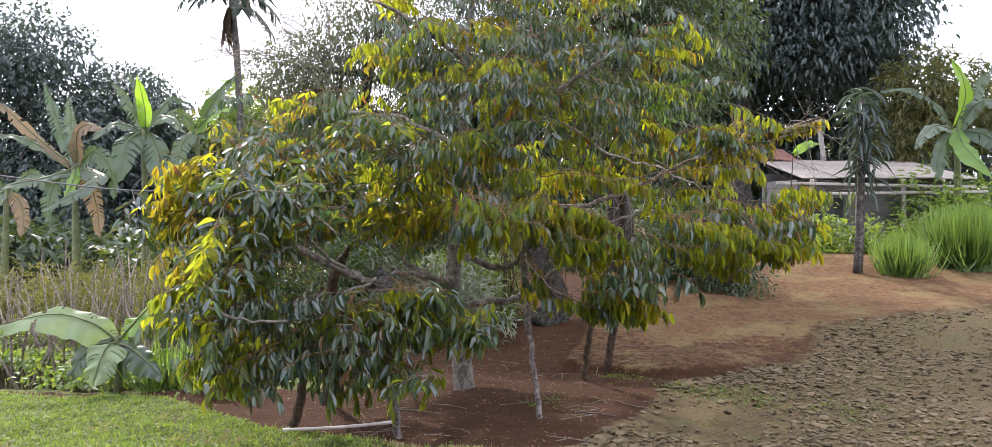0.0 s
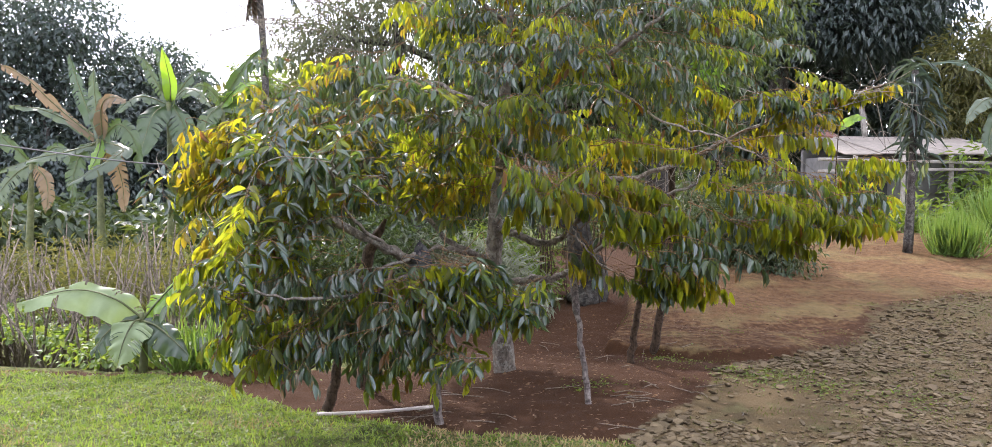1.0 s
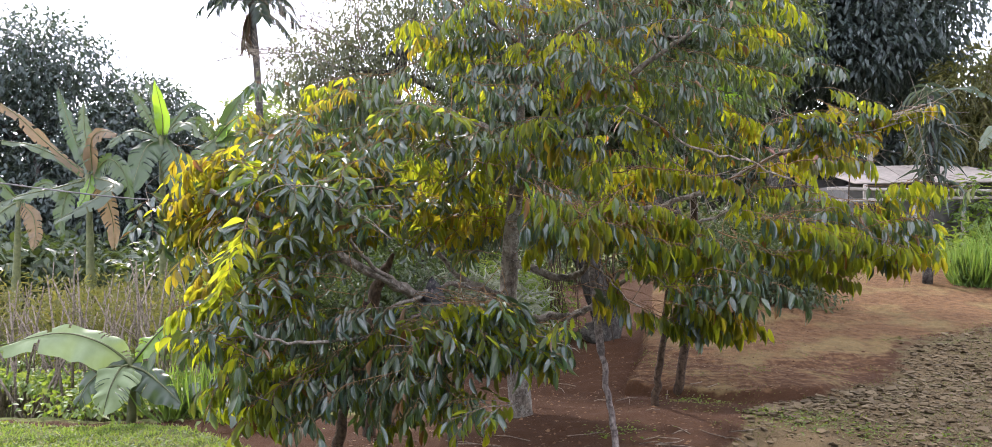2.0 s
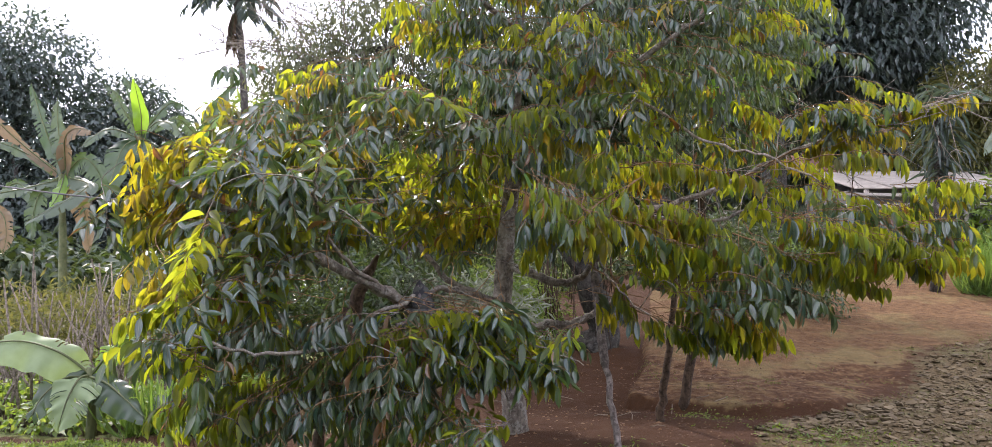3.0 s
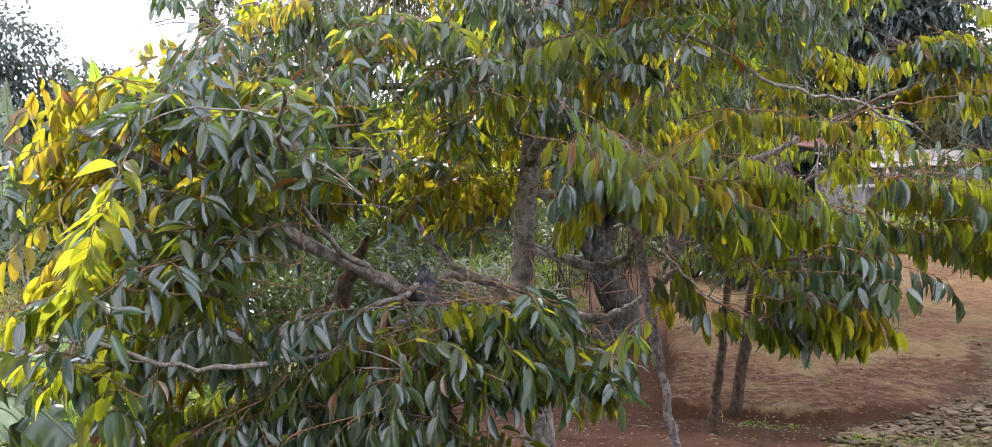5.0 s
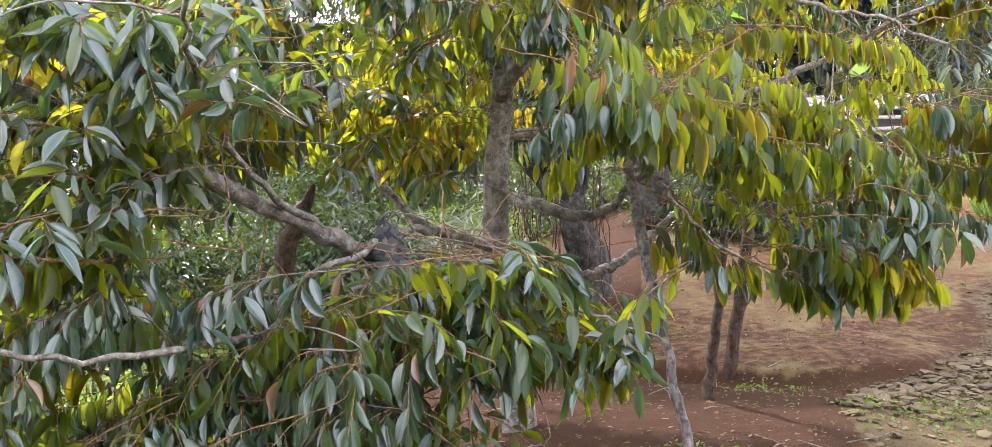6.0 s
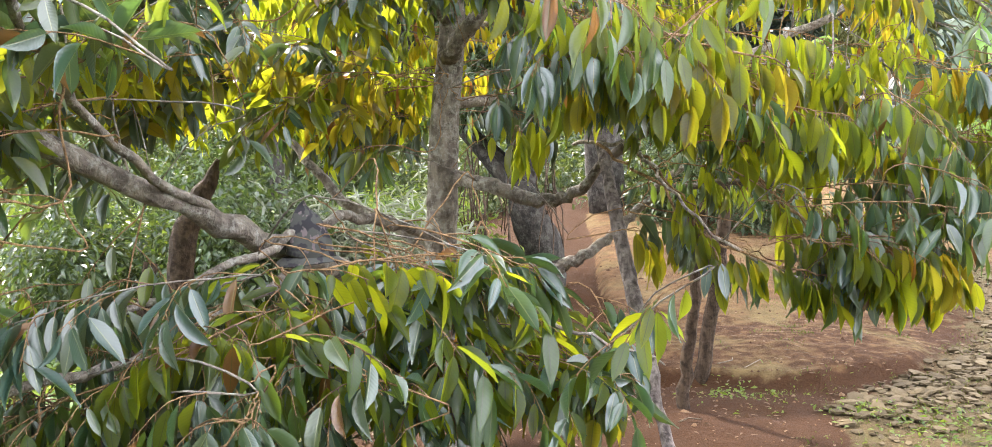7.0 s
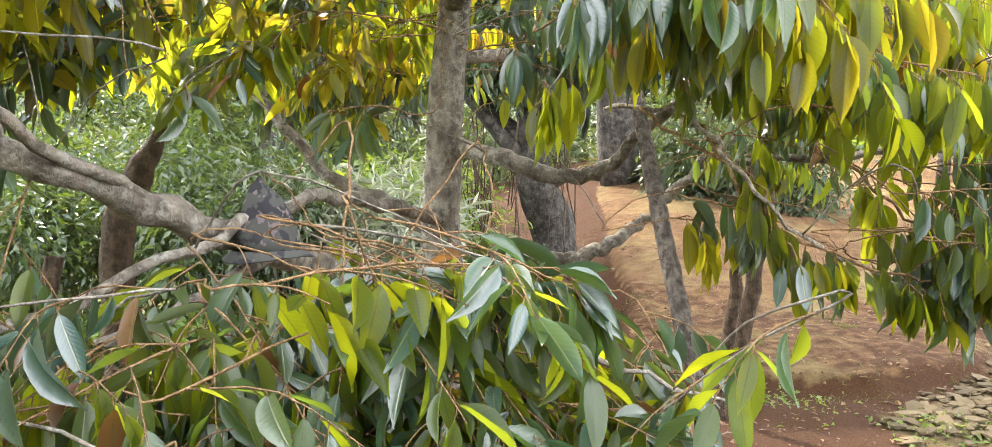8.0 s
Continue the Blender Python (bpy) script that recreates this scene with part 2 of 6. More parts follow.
m_roof = plain_material("weathered roof sheet", (0.21, 0.185, 0.155), (0.35, 0.31, 0.26), 9, 0.85)
m_roof_red = plain_material("old red roof", (0.16, 0.075, 0.06), (0.26, 0.13, 0.10), 9, 0.8)
m_wall = plain_material("grey rendered wall", (0.12, 0.115, 0.11), (0.20, 0.19, 0.185), 5, 0.9)
m_timber = plain_material("grey timber", (0.26, 0.23, 0.20), (0.46, 0.42, 0.37), 14, 0.85)
m_pipe = plain_material("pale plastic pipe", (0.52, 0.46, 0.42), (0.68, 0.62, 0.58), 12, 0.55)
m_glass_dark = plain_material("dark opening", (0.02, 0.02, 0.02), (0.04, 0.04, 0.04), 4, 0.4)


def cloth_material():
    n = Nodes("patterned cloth")
    col = n.mix(n.ramp(n.noise(26, 2), 0.45, 0.5), (0.03, 0.029, 0.033), (0.065, 0.066, 0.06))
    col = n.mix(n.ramp(n.noise(34, 2, n.coords((1, 1.3, 0.8))), 0.60, 0.63), col, (0.15, 0.12, 0.12))
    return n.done(n.surface(col, 0.85, n.bump(n.noise(300, 2), 0.3, 0.002), 0.2))


m_cloth = cloth_material()


# ---- building helpers ----
rng = np.random.default_rng(11)


def vec(*a):
    return np.array(a, float)


def unit(v):
    v = np.asarray(v, float)
    return v / np.maximum(np.linalg.norm(v, axis=-1, keepdims=True), 1e-9)


def mesh_of(name, verts, faces, material, smooth=True, uv=None):
    me = bpy.data.meshes.new(name)
    me.from_pydata([tuple(v) for v in verts], [], [tuple(f) for f in faces])
    me.materials.append(material)
    if smooth:
        me.polygons.foreach_set("use_smooth", np.ones(len(me.polygons), bool))
    me.update()
    return me


def hang(name, me, parent, label="", kind=""):
    """A mesh as a part of its thing; the thing stands at the origin of its own Empty."""
    ob = new(name, me)
    ob.parent = parent
    if parent is not None:
        ob.matrix_parent_inverse = parent.matrix_basis.inverted()
    return tagged(ob, label, kind=kind)


def part(name, bm, material, parent, label=""):
    me = bpy.data.meshes.new(name)
    bm.to_mesh(me)
    bm.free()
    me.materials.append(material)
    return hang(name, me, parent, label)


def thing(name, place, label, category, group="", kind=""):
    ob = new(name)
    ob.location = place
    bpy.context.view_layer.update()
    ob.empty_display_size = 0.2
    return tagged(ob, label, category, group, kind)


def smooth_line(points, per=5):
    """A Catmull-Rom line through the points."""
    p = np.array(points, float)
    p = np.vstack([2 * p[0] - p[1], p, 2 * p[-1] - p[-2]])
    out = []
    for i in range(1, len(p) - 2):
        for s in np.linspace(0, 1, per, endpoint=False):
            a, b, c, d = p[i - 1:i + 3]
            out.append(0.5 * (2 * b + (c - a) * s + (2 * a - 5 * b + 4 * c - d) * s * s + (3 * b - a - 3 * c + d) * s ** 3))
    out.append(p[-2])
    return np.array(out)


def tube(points, radii, sides=6, rough=0.0, seed=0):
    """Vertices and faces of a round limb along points."""
    p = np.asarray(points, float)
    k = len(p)
    r = np.interp(np.linspace(0, 1, k), np.linspace(0, 1, len(radii)), radii)
    t = unit(np.gradient(p, axis=0))
    ref = vec(0, 0, 1) if abs(t[0][2]) < 0.8 else vec(1, 0, 0)
    a = unit(np.cross(t[0], ref))
    verts, g = [], np.random.default_rng(seed)
    for i in range(k):
        a = unit(a - t[i] * np.dot(a, t[i]))
        b = np.cross(t[i], a)
        w = np.arange(sides) * 2 * math.pi / sides
        rr = r[i] * (1 + rough * g.normal(size=sides))
        verts.append(p[i] + (np.cos(w) * rr)[:, None] * a + (np.sin(w) * rr)[:, None] * b)
    verts = np.vstack(verts)
    faces = [(i * sides + j, i * sides + (j + 1) % sides, (i + 1) * sides + (j + 1) % sides, (i + 1) * sides + j)
             for i in range(k - 1) for j in range(sides)]
    faces.append(tuple(range((k - 1) * sides, k * sides)))
    faces.append(tuple(range(sides - 1, -1, -1)))
    return verts, faces


class Heap:
    """Gathers vertices and faces for one mesh."""

    def __init__(self):
        self.v, self.f, self.n = [], [], 0

    def add(self, verts, faces):
        self.v.append(np.asarray(verts, float))
        self.f += [tuple(i + self.n for i in f) for f in faces]
        self.n += len(verts)

    def mesh(self, name, material, smooth=True):
        return mesh_of(name, np.vstack(self.v), self.f, material, smooth)


def leaf_shape(rows, fold, curl, wave=0.0, across=3):
    """A leaf of length 1 along y and half width 1 along x. rows: (share of the length, half width)."""
    verts, uv, faces = [], [], []
    cols = np.linspace(-1, 1, across)
    for i, (u, w) in enumerate(rows):
        for s in cols:
            verts.append((s * w, u, fold * abs(s) * w - curl * u * u + wave * math.sin(u * 9 + s * 2) * abs(s)))
            uv.append((0.5 + 0.5 * s, u))
    for i in range(len(rows) - 1):
        for j in range(across - 1):
            a = i * across + j
            faces.append((a, a + 1, a + across + 1, a + across))
    return np.array(verts), faces, np.array(uv)


def leaf_mesh(name, shape, axes, places, material, tone=None, dimness=None):
    """One mesh of many leaves. axes: N x 3 x 3, columns: half width, length and normal as vectors."""
    v, f, uv = shape
    n, k = len(places), len(v)
    verts = np.einsum("nij,kj->nki", axes, v) + places[:, None, :]
    quads = (np.array(f)[None] + (np.arange(n) * k)[:, None, None]).reshape(-1, len(f[0]))
    me = bpy.data.meshes.new(name)
    me.vertices.add(n * k)
    me.vertices.foreach_set("co", verts.reshape(-1).astype(np.float32))
    m = len(quads)
    c = len(f[0])
    me.loops.add(m * c)
    me.loops.foreach_set("vertex_index", quads.reshape(-1).astype(np.int32))
    me.polygons.add(m)
    me.polygons.foreach_set("loop_start", (np.arange(m) * c).astype(np.int32))
    me.polygons.foreach_set("use_smooth", np.ones(m, bool))
    layer = me.uv_layers.new(name="UVMap")
    layer.data.foreach_set("uv", np.tile(uv, (n, 1))[quads.reshape(-1)].reshape(-1).astype(np.float32))
    if tone is not None:
        at = me.attributes.new("tone", "FLOAT", "POINT")
        at.data.foreach_set("value", np.repeat(tone, k).astype(np.float32))
    if dimness is not None:
        at = me.attributes.new("dimness", "FLOAT", "POINT")
        at.data.foreach_set("value", np.repeat(dimness, k).astype(np.float32))
    me.materials.append(material)
    me.update(calc_edges=True)
    me.validate()
    return me


def axes_of(ways, normals, lengths, widths):
    """Leaf axes: along ways, faces towards normals."""
    y = unit(ways)
    z = unit(normals - y * np.sum(normals * y, axis=1, keepdims=True))
    x = np.cross(y, z)
    return np.stack([x * widths[:, None], y * lengths[:, None], z * lengths[:, None]], axis=2)


LONG_LEAF = [(0.0, 0.06), (0.07, 0.46), (0.2, 0.84), (0.38, 1.0), (0.56, 0.95), (0.73, 0.72), (0.86, 0.36), (0.94, 0.12), (1.0, 0.01)]
PLAIN_LEAF = [(0.0, 0.06), (0.12, 0.62), (0.38, 1.0), (0.68, 0.8), (0.88, 0.28), (1.0, 0.01)]
OVAL_LEAF = [(0.0, 0.1), (0.45, 1.0), (1.0, 0.08)]


# ---- ground ----
def blend(a, b, v):
    s = np.clip((v - a) / (b - a), 0, 1)
    return s * s * (3 - 2 * s)


def rough_noise(x, y, scale, seed):
    """Smooth value noise on the plan."""
    g = np.random.default_rng(seed).normal(size=(64, 64))
    u, v = x * scale, y * scale
    i, j = np.floor(u).astype(int), np.floor(v).astype(int)
    a, b = u - i, v - j
    a, b = a * a * (3 - 2 * a), b * b * (3 - 2 * b)
    at = lambda p, q: g[p % 64, q % 64]
    return (at(i, j) * (1 - a) + at(i + 1, j) * a) * (1 - b) + (at(i, j + 1) * (1 - a) + at(i + 1, j + 1) * a) * b


def along(pts, x):
    """The plan line's y at x."""
    p = np.array(pts, float)
    return np.interp(x, p[:, 0], p[:, 1])


LAWN_EDGE = [(-40, 8.4), (-4.7, 8.35), (-3.1, 8.25), (-2.4, 7.65), (-1.85, 7.1), (-0.8, 6.66), (-0.3, 6.45), (0.45, 6.4), (0.9, 6.0), (1.3, 5.0), (1.6, 3.0), (1.8, -30)]
TRACK_EDGE = [(0.3, 6.4), (0.55, 6.5), (1.2, 7.55), (1.5, 8.3), (1.66, 8.85), (2.0, 9.08), (2.5, 9.33), (3.2, 9.95), (3.8, 10.75), (4.2, 11.7), (6.0, 12.6), (9.0, 13.4), (30, 16)]
BERM_EDGE = [(0.55, 10.6), (0.75, 9.75), (1.1, 9.45), (1.8, 9.2), (2.5, 9.4), (3.2, 10.0), (3.8, 10.8), (4.2, 11.8), (6.0, 12.7), (30, 16.2)]


def lawn_side(x, y):
    return blend(0.12, -0.12, y - along(LAWN_EDGE, x)) * blend(1.75, 1.5, x)


def track_side(x, y):
    soft = 0.32 + 0.55 * blend(2.3, 3.8, x)
    return blend(soft, -soft, y - along(TRACK_EDGE, x)) * blend(0.35, 0.6, x) * (1 - lawn_side(x, y))


def berm_side(x, y):
    """The trodden earth path that runs past behind the tree and away uphill."""
    path_left = 0.76 + 0.21 * (y - 9.8) + 0.06 * rough_noise(y, y * 0, 0.8, 4)
    soft = 0.05 + 0.7 * blend(2.4, 3.6, x)
    return blend(-soft, soft, y - along(BERM_EDGE, x)) * blend(-0.05, 0.06, x - path_left)


def land(x, y):
    x, y = np.asarray(x, float), np.asarray(y, float)
    near = blend(60, 20, np.hypot(x, y - 8))
    z = 0.13 * np.clip(y - 10.6, 0, 6) * blend(0.5, 2.5, x) + 0.05 * np.clip(y - 10.6, 0, 6) * blend(2.5, 0.5, x) * blend(-3, 0, x)
    z = z - 0.9 * blend(8.35, 11.5, y) * blend(-1.2, -3.2, x)
    z = z + 0.085 * berm_side(x, y) * blend(16, 13, y) * blend(3.6, 2.2, x)
    z = z - 0.05 * (1 - berm_side(x, y)) * blend(9.2, 9.8, y) * blend(14, 11, y) * blend(-1, 0.2, x) * blend(3, 1.5, x)
    z = z + near * (0.018 * rough_noise(x, y, 1.3, 1) + 0.008 * rough_noise(x, y, 5.0, 2) + 0.005 * rough_noise(x, y, 9.0, 3))
    z = z + 0.02 * lawn_side(x, y)
    return z


def build_ground():
    def lines(a, b, step, far):
        mid = np.arange(a, b + step / 2, step)
        grow = step * np.cumsum(1.22 ** np.arange(1, 48))
        grow = grow[grow < far]
        return np.concatenate([(a - grow)[::-1], mid, b + grow])
    xs, ys = lines(-4.5, 6.0, 0.05, 900), lines(4.5, 13.5, 0.05, 900)
    X, Y = np.meshgrid(xs, ys)
    Z = land(X, Y)
    nx, ny = len(xs), len(ys)
    i = np.arange(nx * ny).reshape(ny, nx)
    quads = np.stack([i[:-1, :-1], i[:-1, 1:], i[1:, 1:], i[1:, :-1]], axis=-1).reshape(-1, 4)
    me = bpy.data.meshes.new("ground")
    me.vertices.add(nx * ny)
    me.vertices.foreach_set("co", np.stack([X, Y, Z], axis=-1).reshape(-1).astype(np.float32))
    me.loops.add(len(quads) * 4)
    me.loops.foreach_set("vertex_index", quads.reshape(-1).astype(np.int32))
    me.polygons.add(len(quads))
    me.polygons.foreach_set("loop_start", (np.arange(len(quads)) * 4).astype(np.int32))
    me.polygons.foreach_set("use_smooth", np.ones(len(quads), bool))
    green = blend(-0.6, -1.6, X) * blend(8.2, 8.8, Y)                       # overgrown ground beyond the lawn
    green = np.maximum(green, blend(17, 20, Y))
    # paler past y 11: sun there and shade nearer are put into the colour
    trodden = berm_side(X, Y) * (0.52 + 0.48 * blend(10.8, 12.4, Y + 0.5 * rough_noise(X, Y, 0.9, 6)))
    reg = np.stack([np.maximum(lawn_side(X, Y), green), track_side(X, Y), trodden], axis=-1)
    at = me.attributes.new("region", "FLOAT_VECTOR", "POINT")
    at.data.foreach_set("vector", reg.reshape(-1).astype(np.float32))
    me.materials.append(m_ground)
    me.update(calc_edges=True)
    return tagged(new("ground", me), "bare red earth with a stony track, trodden path and lawn", "ground", kind="structure")


ground = build_ground()


def on_land(x, y, up=0.0):
    return vec(x, y, float(land(x, y)) + up)



# ---- the durian tree ----
TRUNK = [(-0.30, 8.61, -0.05), (-0.34, 8.59, 0.4), (-0.41, 8.56, 0.9), (-0.40, 8.55, 1.15), (-0.38, 8.55, 1.5),
         (-0.33, 8.55, 1.95), (-0.31, 8.55, 2.5), (-0.28, 8.55, 3.1), (-0.2, 8.52, 3.9), (-0.1, 8.5, 4.9)]
BOUGHS, CLUMPS, FRINGES = [], [], []


def bough(points, thick, thin):
    """A limb through the points, from its thick end to its thin end."""
    BOUGHS.append((points, thick, thin))


def fringe(points, first, gold, step=0.013):
    """A thin twig from which leaves hang in a row, from the share first of its length to its end."""
    BOUGHS.append((points, 0.0055, 0.002))
    FRINGES.append((points, first, gold, step))


def clump(centre, half, sprays, gold, way=None):
    """A clump of leafy sprays: its middle, half sizes, how many sprays, the share of golden leaves, and where they point."""
    CLUMPS.append((centre, half, sprays, gold, way))


bough([(-0.40, 8.50, 0.65), (-0.60, 8.10, 0.80), (-0.90, 7.50, 1.05), (-1.15, 7.10, 1.22), (-1.45, 6.75, 1.42), (-1.80, 6.45, 1.66), (-2.15, 6.3, 1.85)], 0.05, 0.013)
bough([(-0.43, 8.50, 1.02), (-0.62, 8.00, 1.12), (-0.78, 7.60, 1.18), (-0.93, 7.30, 1.17), (-1.20, 6.90, 1.06), (-1.5, 6.5, 0.95)], 0.024, 0.008)
bough([(-0.43, 8.60, 0.95), (-0.62, 8.65, 1.06), (-0.84, 8.70, 1.17), (-0.96, 8.70, 1.32), (-1.12, 8.70, 1.50), (-1.5, 8.8, 1.95), (-1.9, 8.9, 2.2)], 0.03, 0.01)
bough([(-0.35, 8.52, 0.78), (-0.12, 8.45, 0.84), (0.09, 8.45, 0.85), (0.24, 8.45, 0.91), (0.42, 8.50, 1.02), (0.62, 8.50, 1.20), (1.0, 8.35, 1.55), (1.5, 8.1, 1.75)], 0.034, 0.01)
bough([(-0.36, 8.52, 1.30), (-0.19, 8.30, 1.24), (0.0, 8.25, 1.18), (0.14, 8.20, 1.20), (0.26, 8.10, 1.34), (0.5, 7.8, 1.58), (0.75, 7.5, 1.7)], 0.034, 0.01)
bough([(-0.36, 8.52, 1.82), (-0.19, 8.33, 2.05), (0.17, 8.30, 2.33), (0.5, 8.2, 2.7), (0.95, 8.0, 3.05), (1.4, 7.9, 3.2)], 0.04, 0.01)
bough([(-0.34, 8.55, 1.62), (0.3, 8.68, 1.68), (1.12, 8.60, 1.83), (1.63, 8.40, 2.09), (2.15, 8.20, 2.31), (2.60, 8.00, 2.45), (2.75, 7.9, 2.5)], 0.024, 0.008)
bough([(0.35, 8.2, 2.55), (0.62, 8.0, 2.46), (1.0, 7.9, 2.2), (1.4, 7.8, 2.08), (1.75, 7.75, 1.9)], 0.013, 0.007)
bough([(0.1, 8.0, 1.42), (0.2, 7.6, 1.40), (0.25, 7.35, 1.30), (0.46, 7.32, 1.08), (0.73, 7.30, 0.95), (1.01, 7.30, 0.87), (1.3, 7.37, 0.78)], 0.0075, 0.003)
bough([(-0.40, 8.48, 0.62), (-0.44, 7.8, 0.80), (-0.42, 7.2, 0.93), (-0.36, 6.85, 0.99), (-0.2, 6.65, 0.93), (0.05, 6.7, 0.82)], 0.014, 0.0025)
bough([(-0.9, 7.5, 1.05), (-1.15, 6.9, 0.98), (-1.35, 6.4, 0.95), (-1.6, 5.9, 1.0), (-1.85, 5.6, 1.15)], 0.016, 0.006)
bough([(-1.15, 7.1, 1.22), (-1.35, 6.6, 1.5), (-1.35, 6.1, 1.75), (-1.25, 5.7, 1.9)], 0.014, 0.006)
bough([(-0.5, 8.3, 0.72), (-0.85, 7.3, 0.75), (-1.2, 6.5, 0.62), (-1.6, 6.1, 0.5)], 0.016, 0.006)
bough([(0.62, 8.5, 1.2), (1.1, 8.1, 1.25), (1.6, 7.85, 1.3), (2.1, 7.85, 1.35), (2.6, 7.9, 1.4)], 0.016, 0.006)
bough([(-0.19, 8.33, 2.05), (-0.14, 7.8, 2.02), (-0.14, 7.35, 1.82)], 0.014, 0.006)
bough([(-0.14, 7.35, 1.82), (-0.16, 6.95, 1.81), (-0.2, 6.6, 1.74)], 0.007, 0.003)
bough([(-0.33, 8.55, 1.98), (-0.6, 8.0, 2.2), (-0.75, 7.4, 2.35), (-0.85, 6.9, 2.35)], 0.028, 0.008)
bough([(-0.33, 8.55, 2.1), (-0.9, 8.2, 2.45), (-1.4, 7.8, 2.55), (-1.9, 7.5, 2.4)], 0.026, 0.008)
bough([(-0.32, 8.55, 2.3), (-0.9, 9.0, 2.6), (-1.3, 9.5, 2.7)], 0.025, 0.008)
bough([(-0.36, 8.58, 1.7), (-0.2, 9.2, 2.0), (0.1, 9.9, 2.2), (0.3, 10.4, 2.2)], 0.026, 0.008)
bough([(-0.3, 8.55, 2.6), (0.0, 7.9, 2.95), (0.2, 7.3, 3.05)], 0.024, 0.008)
bough([(-0.3, 8.55, 2.8), (0.6, 8.9, 3.2), (1.3, 9.2, 3.3)], 0.024, 0.008)
bough([(-0.28, 8.55, 3.1), (-0.9, 8.2, 3.5), (-1.3, 7.9, 3.6)], 0.022, 0.008)
bough([(-0.2, 8.52, 3.9), (0.4, 8.2, 4.3), (0.8, 8.1, 4.4)], 0.018, 0.007)
bough([(-0.2, 8.52, 3.8), (-0.6, 8.8, 4.2), (-0.9, 8.9, 4.3)], 0.018, 0.007)
fringe([(0.1, 7.6, 1.42), (0.26, 7.4, 1.26), (0.46, 7.32, 1.06), (0.73, 7.28, 0.96), (0.95, 7.26, 0.92), (1.22, 7.26, 0.88)], 0.36, 0.1)
fringe([(0.24, 7.6, 1.40), (0.31, 7.4, 1.28), (0.37, 7.3, 1.14)], 0.7, 0.1, 0.009)
fringe([(0.30, 7.55, 1.32), (0.37, 7.34, 1.15), (0.42, 7.26, 1.0)], 0.7, 0.1, 0.009)
fringe([(0.62, 7.9, 1.46), (0.74, 7.52, 1.22), (0.95, 7.40, 1.02), (1.22, 7.34, 0.93), (1.42, 7.36, 0.9)], 0.5, 0.1, 0.016)
fringe([(0.05, 7.5, 1.76), (0.3, 7.36, 1.70), (0.6, 7.33, 1.65), (0.95, 7.36, 1.58)], 0.25, 0.5, 0.012)
fringe([(-0.14, 7.0, 1.78), (0.0, 6.75, 1.72), (0.18, 6.62, 1.66), (0.36, 6.62, 1.6)], 0.35, 0.5, 0.016)
fringe([(0.5, 7.9, 1.6), (0.8, 7.5, 1.48), (1.1, 7.36, 1.38), (1.4, 7.34, 1.28)], 0.4, 0.2, 0.014)
fringe([(1.2, 7.9, 1.55), (1.5, 7.5, 1.4), (1.8, 7.35, 1.28), (2.05, 7.35, 1.22)], 0.35, 0.1, 0.014)
fringe([(0.3, 7.9, 2.0), (0.6, 7.55, 2.02), (0.95, 7.42, 1.98), (1.25, 7.42, 1.92)], 0.35, 0.4, 0.014)
fringe([(1.5, 8.38, 2.04), (2.0, 8.2, 2.26), (2.45, 8.0, 2.42), (2.85, 7.88, 2.52)], 0.25, 0.75, 0.009)
fringe([(1.3, 8.0, 1.95), (1.6, 7.7, 2.05), (1.9, 7.5, 2.08), (2.2, 7.45, 2.05)], 0.4, 0.5, 0.014)
fringe([(-0.9, 7.6, 2.0), (-0.75, 7.2, 2.08), (-0.6, 6.95, 2.06), (-0.42, 6.85, 2.0)], 0.4, 0.3, 0.016)
fringe([(-1.6, 6.1, 1.22), (-1.8, 5.85, 1.28), (-2.0, 5.7, 1.26), (-2.15, 5.62, 1.2)], 0.2, 0.2, 0.014)
# outer side, towards the lawn
clump((-2.2, 7.0, 1.95), (0.42, 0.40, 0.16), 65, 1.0)
clump((-2.48, 6.8, 1.58), (0.2, 0.3, 0.1), 28, 0.9)
clump((-1.75, 6.45, 1.62), (0.50, 0.45, 0.24), 62, 0.25)
clump((-1.72, 6.12, 1.38), (0.42, 0.42, 0.26), 59, 0.05)
clump((-1.78, 5.75, 1.27), (0.22, 0.2, 0.05), 13, 0.2, (-0.7, -0.9, -0.1))
clump((-2.55, 6.75, 1.66), (0.24, 0.3, 0.14), 20, 0.9, (-1, -0.5, -0.1))
clump((-1.72, 6.15, 1.05), (0.36, 0.35, 0.12), 24, 0.05)
clump((-1.05, 6.50, 0.98), (0.36, 0.32, 0.12), 34, 0.05)
clump((-1.25, 6.40, 0.72), (0.48, 0.40, 0.20), 64, 0.0)
clump((-1.0, 6.40, 0.50), (0.40, 0.36, 0.14), 34, 0.0)
clump((-2.0, 6.3, 0.66), (0.40, 0.35, 0.14), 34, 0.0)
clump((-1.65, 6.2, 0.62), (0.42, 0.32, 0.22), 52, 0.0)
clump((-2.15, 6.2, 0.95), (0.32, 0.32, 0.12), 26, 0.05)
clump((-0.68, 7.6, 1.9), (0.22, 0.3, 0.2), 19, 0.3)
clump((0.12, 7.6, 1.88), (0.3, 0.3, 0.2), 16, 0.4)
clump((-1.7, 6.1, 1.80), (0.3, 0.28, 0.14), 32, 0.0)
clump((-1.25, 6.8, 2.1), (0.50, 0.45, 0.26), 19, 0.3)
